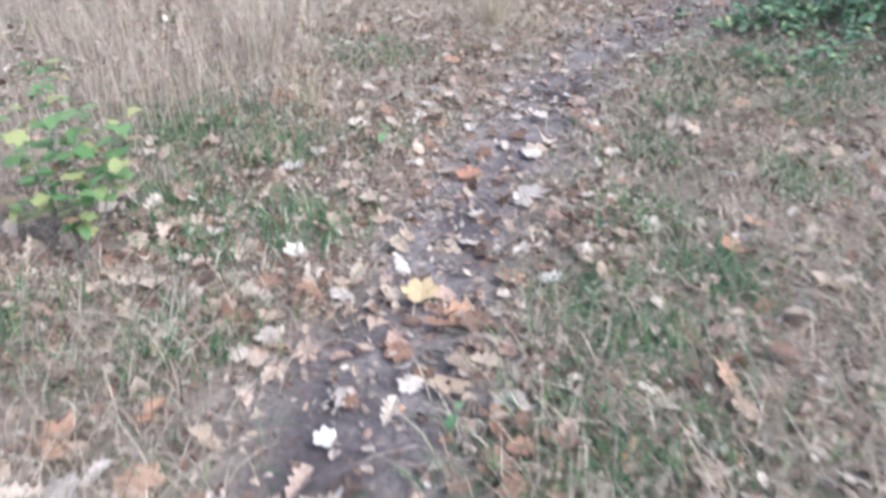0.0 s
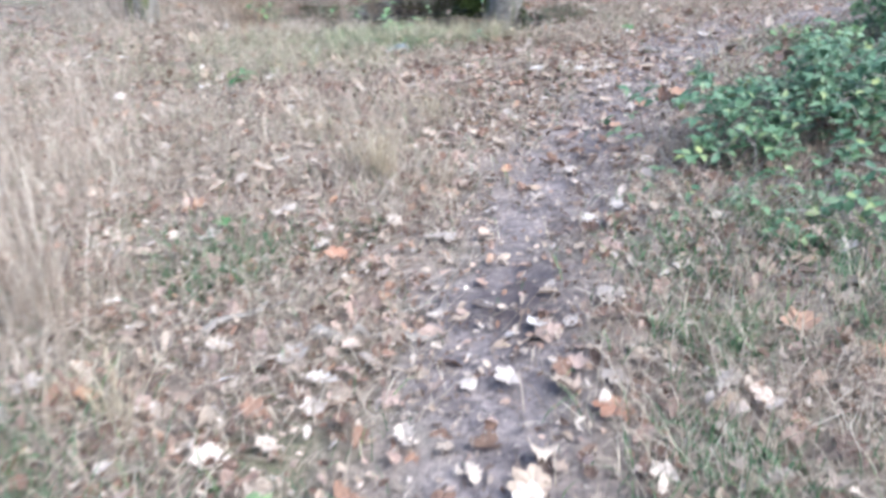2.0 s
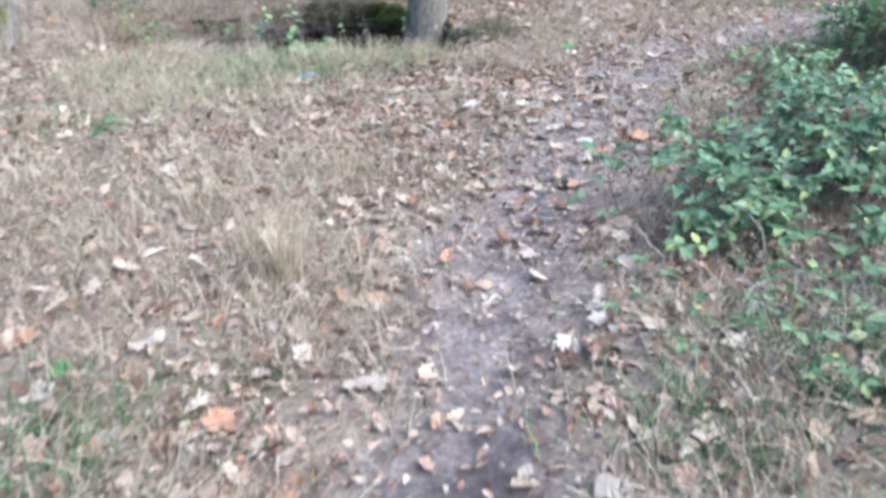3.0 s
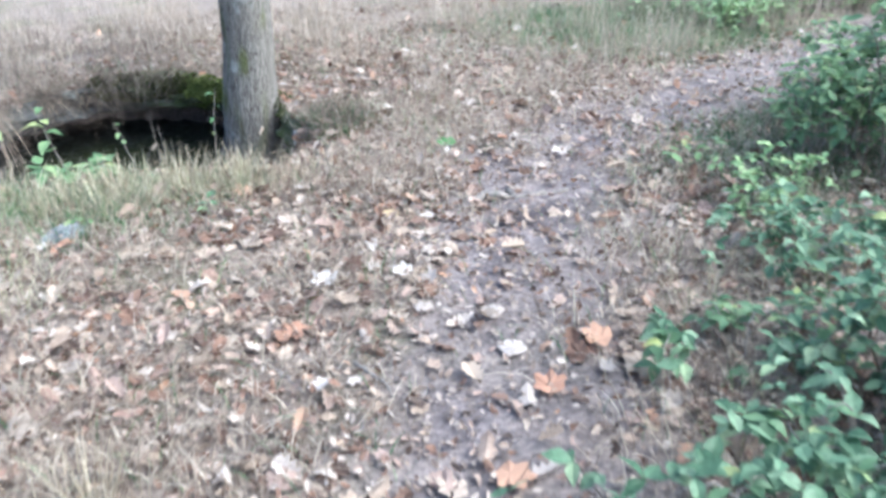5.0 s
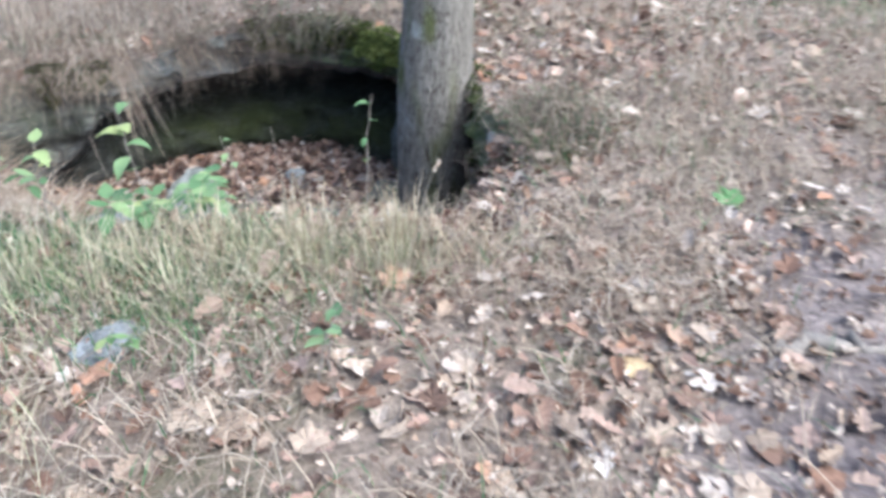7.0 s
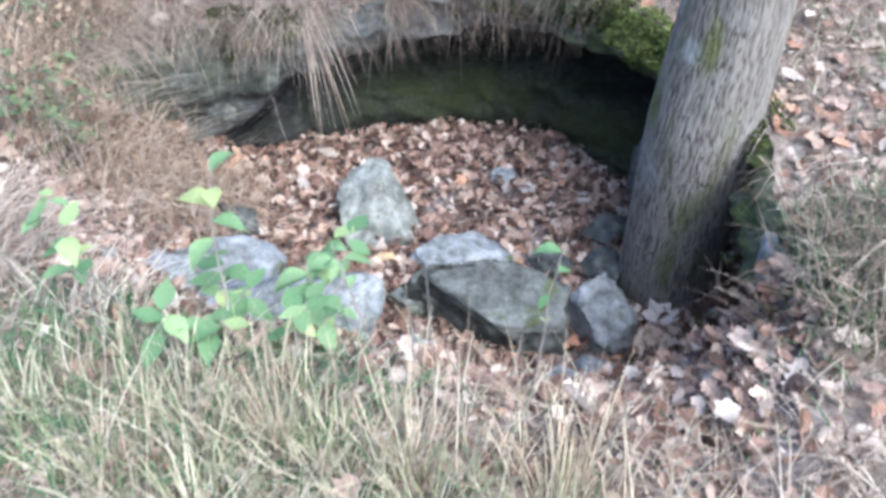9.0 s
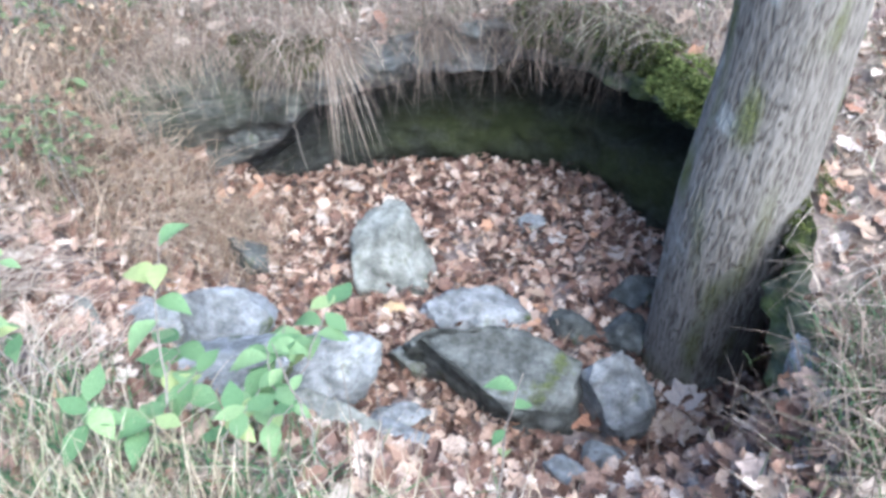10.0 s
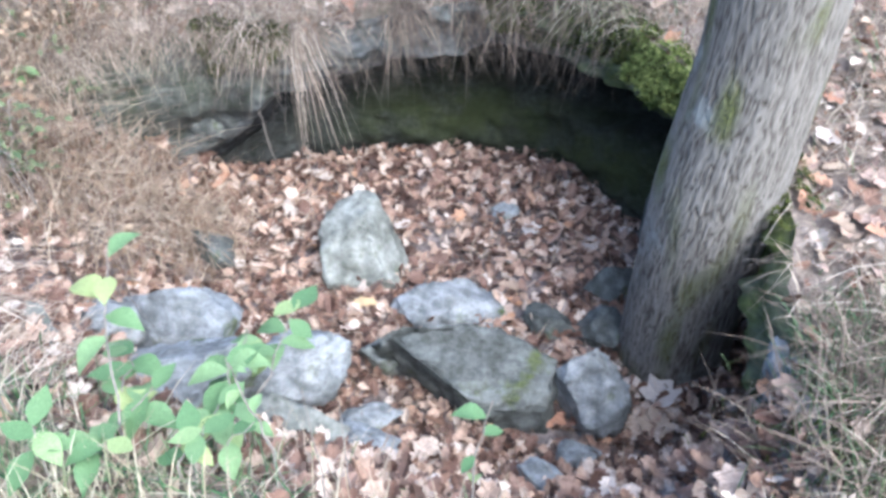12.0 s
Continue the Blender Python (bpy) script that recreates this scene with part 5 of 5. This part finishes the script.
def sapling(name, base, tips, per_stem, size, mat, label, seed, templates=T_OVAL, radius=0.004):
    """Slender stems with alternate leaves, each leaf a part."""
    r = np.random.default_rng(seed)
    bz = ground_at(*base)
    b = Vector((base[0], base[1], bz))
    root = new(name)
    root.location = b
    pool = leaf_meshes(mat, templates)
    for k, t in enumerate(tips):
        p = bent((base[0] + r.normal(0, 0.03), base[1] + r.normal(0, 0.03), bz), t, 0.04, 10, 0.006, seed * 9 + k)
        me = stem_mesh([p - np.array(b)], [radius])
        part("stem", me, root)
        for q in range(per_stem):
            f = 0.45 + 0.55 * (q + 0.5) / per_stem
            i = min(int(f * 9), 8)
            at = p[i] + (p[i + 1] - p[i]) * (f * 9 - i)
            yaw = q * 2.5 + r.uniform(-0.5, 0.5) + k
            place_leaf(root, pool[int(r.integers(0, len(pool)))], at, yaw, r.uniform(-35, 15), size * r.uniform(0.75, 1.2), b)
    return tagged(root, label, "sapling")


sapling("sapling", (1.4, 10.65), [(1.4, 11.25, -0.25), (1.3, 11.05, -0.2), (1.33, 10.85, -0.1)], 7, 0.12, M_SAPLING, "leafy green sapling at the rim of the hollow", 2)
sapling("sapling", (1.15, 10.55), [(1.1, 10.86, 0.27), (1.08, 10.84, -0.1), (1.2, 10.7, -0.08)], 6, 0.11, M_SAPLING, "leafy green sapling in dry grass at the rim", 3)
sapling("sapling", (1.1, 10.4), [(1.05, 10.47, 0.06), (1.22, 10.5, 0.0)], 6, 0.1, M_SAPLING, "small leafy sapling in dry grass at the rim", 4)
sapling("sapling", (1.4, 10.5), [(1.36, 10.72, -0.12), (1.48, 10.66, -0.1), (1.42, 10.55, 0.02)], 6, 0.085, M_SAPLING, "low leafy sapling in dry grass at the rim", 18)
sapling("sprig", (2.05, 10.5), [(2.1, 10.46, 0.36)], 4, 0.06, M_SAPLING, "thin sprig with a few bright green leaves", 5)
sapling("sprig", (1.55, 10.5), [(1.5, 10.6, 0.2)], 3, 0.05, M_SAPLING, "thin sprig with a few bright green leaves", 6)
sapling("sapling", (1.74, 9.42), [(1.74, 9.42, 0.06), (1.8, 9.5, 0.08)], 4, 0.065, M_BRAMBLE_ONE, "small green seedling among fallen leaves", 7)
sapling("sapling", (1.14, 9.64), [(1.12, 9.62, 0.03), (1.18, 9.58, 0.02)], 3, 0.065, M_YELLOWING, "small yellow-green seedling beside a stone", 8)
sapling("sapling", (-1.38, 2.7), [(-1.42, 2.82, 0.68), (-1.3, 2.78, 0.55), (-1.18, 2.72, 0.38), (-1.52, 2.7, 0.5), (-1.3, 2.6, 0.28), (-1.15, 2.84, 0.5), (-1.45, 2.88, 0.42)], 9, 0.082, M_YELLOWING, "leafy young shrub with leaves turning yellow and orange", 9, T_MAPLE + T_OVAL)
sapling("sapling", (-1.5, 2.92), [(-1.7, 3.0, 0.5), (-1.6, 3.1, 0.62), (-1.48, 3.05, 0.66), (-1.36, 2.95, 0.5), (-1.62, 2.85, 0.36), (-1.3, 2.85, 0.3), (-1.25, 3.0, 0.4), (-1.5, 2.75, 0.2), (-1.7, 2.8, 0.16), (-1.35, 2.7, 0.12)], 9, 0.078, M_YELLOWING, "leafy young shrub with green and yellowing lobed leaves", 19, T_MAPLE[:2] + T_OVAL)
sapling("sapling", (4.42, 8.85), [(4.3, 8.8, 0.05), (4.55, 8.95, 0.06), (4.7, 8.8, 0.05)], 5, 0.08, M_YELLOWING, "yellow-green trailing plant beside the path", 10)
sapling("seedling", (-0.38, 8.5), [(-0.4, 8.5, 0.12), (-0.33, 8.55, 0.1)], 5, 0.1, M_SAPLING, "green seedling in brown leaf litter", 11)
sapling("seedling", (-0.3, 3.88), [(-0.3, 3.88, 0.05)], 4, 0.07, M_SAPLING, "green seedling in the turf", 12)
sapling("seedling", (0.0, 1.8), [(0.03, 1.78, 0.0)], 3, 0.05, M_BRAMBLE_ONE, "small green seedling beside the path", 13)
sapling("sapling", (0.45, 10.75), [(0.4, 10.7, 0.3), (0.6, 10.85, 0.15)], 6, 0.075, M_SAPLING, "leafy green sapling on the bank of the hollow", 14)
sapling("sapling", (0.85, 10.55), [(0.85, 10.5, 0.32), (0.7, 10.6, 0.2)], 6, 0.08, M_SAPLING, "leafy green sapling on the bank of the hollow", 15)
sapling("sapling", (-0.2, 10.9), [(-0.25, 10.9, 0.35), (-0.1, 10.85, 0.22), (-0.3, 11.0, 0.3)], 7, 0.07, M_YELLOWING, "yellowing shrub in dry grass behind the path", 16)
sapling("sapling", (-0.26, 12.3), [(-0.26, 12.45, -0.2), (-0.2, 12.35, -0.15)], 5, 0.08, M_YELLOWING, "yellowing shoot on the bank of the hollow", 17)


# ---- dry bracken on the hollow's bank ----
def bracken(x, y, count, reach, tall, label, seed):
    r = np.random.default_rng(seed)
    n = count
    px, py = x + r.normal(0, reach, n), y + r.normal(0, reach, n)
    z = np.where(poly_distance(px, py, LEDGE_POLY)[1], surface(px, py), height(px, py))
    pos = np.column_stack([px, py, z + r.uniform(0.02, tall, n) * np.exp(-((px - x) ** 2 + (py - y) ** 2) / (2 * reach * reach))])
    rot = turns(r.uniform(0, 6.28, n), r.normal(0, 0.8, n), r.normal(0, 0.8, n))
    me = strew("bracken", T_SMALL + T_OVAL[:1], pos, rot, r.uniform(0.02, 0.05, n), M_FERN)
    tagged(new("bracken", me), label, "fern", kind="stuff")


for k, (x, y, c, s, t) in enumerate(((0.05, 12.3, 260, 0.15, 0.3), (-0.2, 12.7, 240, 0.16, 0.34), (0.2, 12.1, 240, 0.15, 0.25), (-0.5, 12.9, 200, 0.2, 0.3), (-0.1, 12.15, 260, 0.17, 0.36), (-0.4, 12.4, 260, 0.18, 0.36), (-0.15, 11.7, 200, 0.16, 0.28))):
    bracken(x, y, c, s, t, "dry brown bracken on the bank of the hollow", 80 + k)


# ---- sticks, stalks and roots ----
def stick(name, a, b, radius, label, category, bow=0.02, mat=M_TWIG, seed=0, lift=0.01):
    p = bent((a[0], a[1], (ground_at(*a[:2]) + lift) if len(a) == 2 else a[2]), (b[0], b[1], (ground_at(*b[:2]) + lift) if len(b) == 2 else b[2]), bow, 12, radius * 0.8, seed)
    base = Vector(p[0])
    me = grid_mesh(name, tube(p - np.array(base), np.linspace(radius, radius * 0.45, 12) * np.random.default_rng(seed).uniform(0.85, 1.15, 12), 8), mat, wrap=True)
    ob = new(name, me)
    ob.location = base
    return tagged(ob, label, category)


stick("stick", (-0.52, 5.02), (-0.15, 5.2), 0.016, "thick pale crooked stick lying on leaves", "stick", 0.015, seed=1, lift=0.035)
stick("stick", (1.9, 7.95), (1.96, 7.7), 0.009, "short pale stick lying on leaf litter", "stick", 0.01, seed=2, lift=0.03)
stick("stick", (1.62, 8.05), (1.66, 7.85), 0.006, "short thin twig lying on leaf litter", "stick", 0.01, seed=3, lift=0.03)
stick("root", (-0.1, 4.93), (0.4, 4.84), 0.026, "grey root crossing the path", "root", 0.01, seed=4, lift=0.012)
stick("root", (3.15, 9.2), (3.75, 9.05), 0.032, "grey root crossing the path", "root", 0.012, seed=5, lift=0.008)
stick("stick", (-1.2, 6.4), (-0.2, 7.0), 0.008, "long thin dead stalk lying in grass", "stick", 0.03, seed=6)
stick("stalk", (2.95, 8.75), (2.98, 8.95, 0.05), 0.003, "thin bent grass stalk by the path", "stalk", 0.04, M_TALL, 7)
stick("stalk", (1.72, 10.48), (1.7, 10.52, 0.25), 0.0025, "dark dead stalk standing at the rim", "stalk", 0.0, seed=8)
stick("stalk", (1.76, 10.52), (1.75, 10.58, 0.15), 0.002, "dark dead stalk standing at the rim", "stalk", 0.0, seed=9)
stick("stick", (3.3, 5.0), (2.5, 5.35, 0.2), 0.005, "pale dead bramble cane leaning over leaves", "stick", 0.05, seed=10)
stick("twig", (-0.1, 13.0, -0.35), (0.15, 12.75, -0.85), 0.005, "pale dead twig hanging on the bank", "twig", 0.03, seed=11)
stick("twig", (0.5, 13.0, -0.4), (0.62, 12.95, -1.05), 0.005, "thin pale root hanging under the ledge", "twig", 0.0, seed=12)
stick("twig", (-0.35, 12.55, -0.25), (-0.2, 12.45, -0.75), 0.006, "pale dead twig on the bank", "twig", 0.02, seed=13)
r = random.Random(21)
for k in range(60):
    x, y = r.uniform(-1.2, 4.0), r.uniform(1.5, 10.0)
    th, d = r.uniform(0, 6.28), r.uniform(0.06, 0.2)
    stick("twig", (x, y), (x + d * math.cos(th), y + d * math.sin(th)), r.uniform(0.0015, 0.004), "small dead twig lying on the ground", "twig", 0.01, seed=100 + k, lift=0.015)


def seed_stalk(x, y, dx, dy, tall, seed):
    """A leaning grass stalk with a pale seed head."""
    z = ground_at(x, y)
    root = new("grass_stalk")
    root.location = (x, y, z)
    p = bent((0, 0, 0), (dx, dy, tall), tall * 0.18, 12, 0.002, seed)
    part("stem", stem_mesh([p], [0.0022]), root)
    r = np.random.default_rng(seed)
    n = 46
    t = r.uniform(0.78, 1.0, n)
    i = np.minimum((t * 11).astype(int), 10)
    pos = p[i] + (p[i + 1] - p[i]) * (t * 11 - i)[:, None]
    way = math.atan2(dy, dx) - math.pi / 2
    me = strew("seed_head", T_SMALL, pos, turns(way + r.normal(0, 0.5, n), r.normal(0.3, 0.5, n), r.normal(0, 1.5, n)), r.uniform(0.012, 0.02, n), M_TALL)
    part("seed_head", me, root, "pale dry seed head")
    return tagged(root, "leaning dry grass stalk with a pale seed head", "grass stalk", "grass stalks beside the path")


for k, (x, y, dx, dy, h) in enumerate(((0.72, 1.62, -0.14, 0.25, 0.32), (0.85, 1.5, -0.12, 0.3, 0.45), (0.95, 1.9, -0.2, 0.2, 0.5), (0.62, 1.55, -0.06, 0.1, 0.25), (0.5, 1.5, -0.05, 0.1, 0.22), (1.25, 2.6, -0.35, 0.25, 0.45), (1.7, 3.2, -0.3, 0.3, 0.5), (1.9, 2.6, -0.3, 0.1, 0.5), (1.5, 1.9, 0.2, 0.3, 0.5), (-0.9, 2.1, 0.1, 0.3, 0.4), (-0.75, 2.5, 0.12, 0.2, 0.35), (-1.3, 1.6, -0.05, 0.3, 0.5), (-1.25, 1.9, 0.03, 0.2, 0.45), (-0.4, 3.4, -0.1, 0.2, 0.4), (2.1, 4.2, -0.3, 0.2, 0.5), (1.7, 4.1, -0.2, 0.3, 0.4), (1.55, 10.3, 0.12, 0.0, 0.26), (2.2, 10.2, 0.12, 0.1, 0.26))):
    seed_stalk(x, y, dx, dy, h, 200 + k)
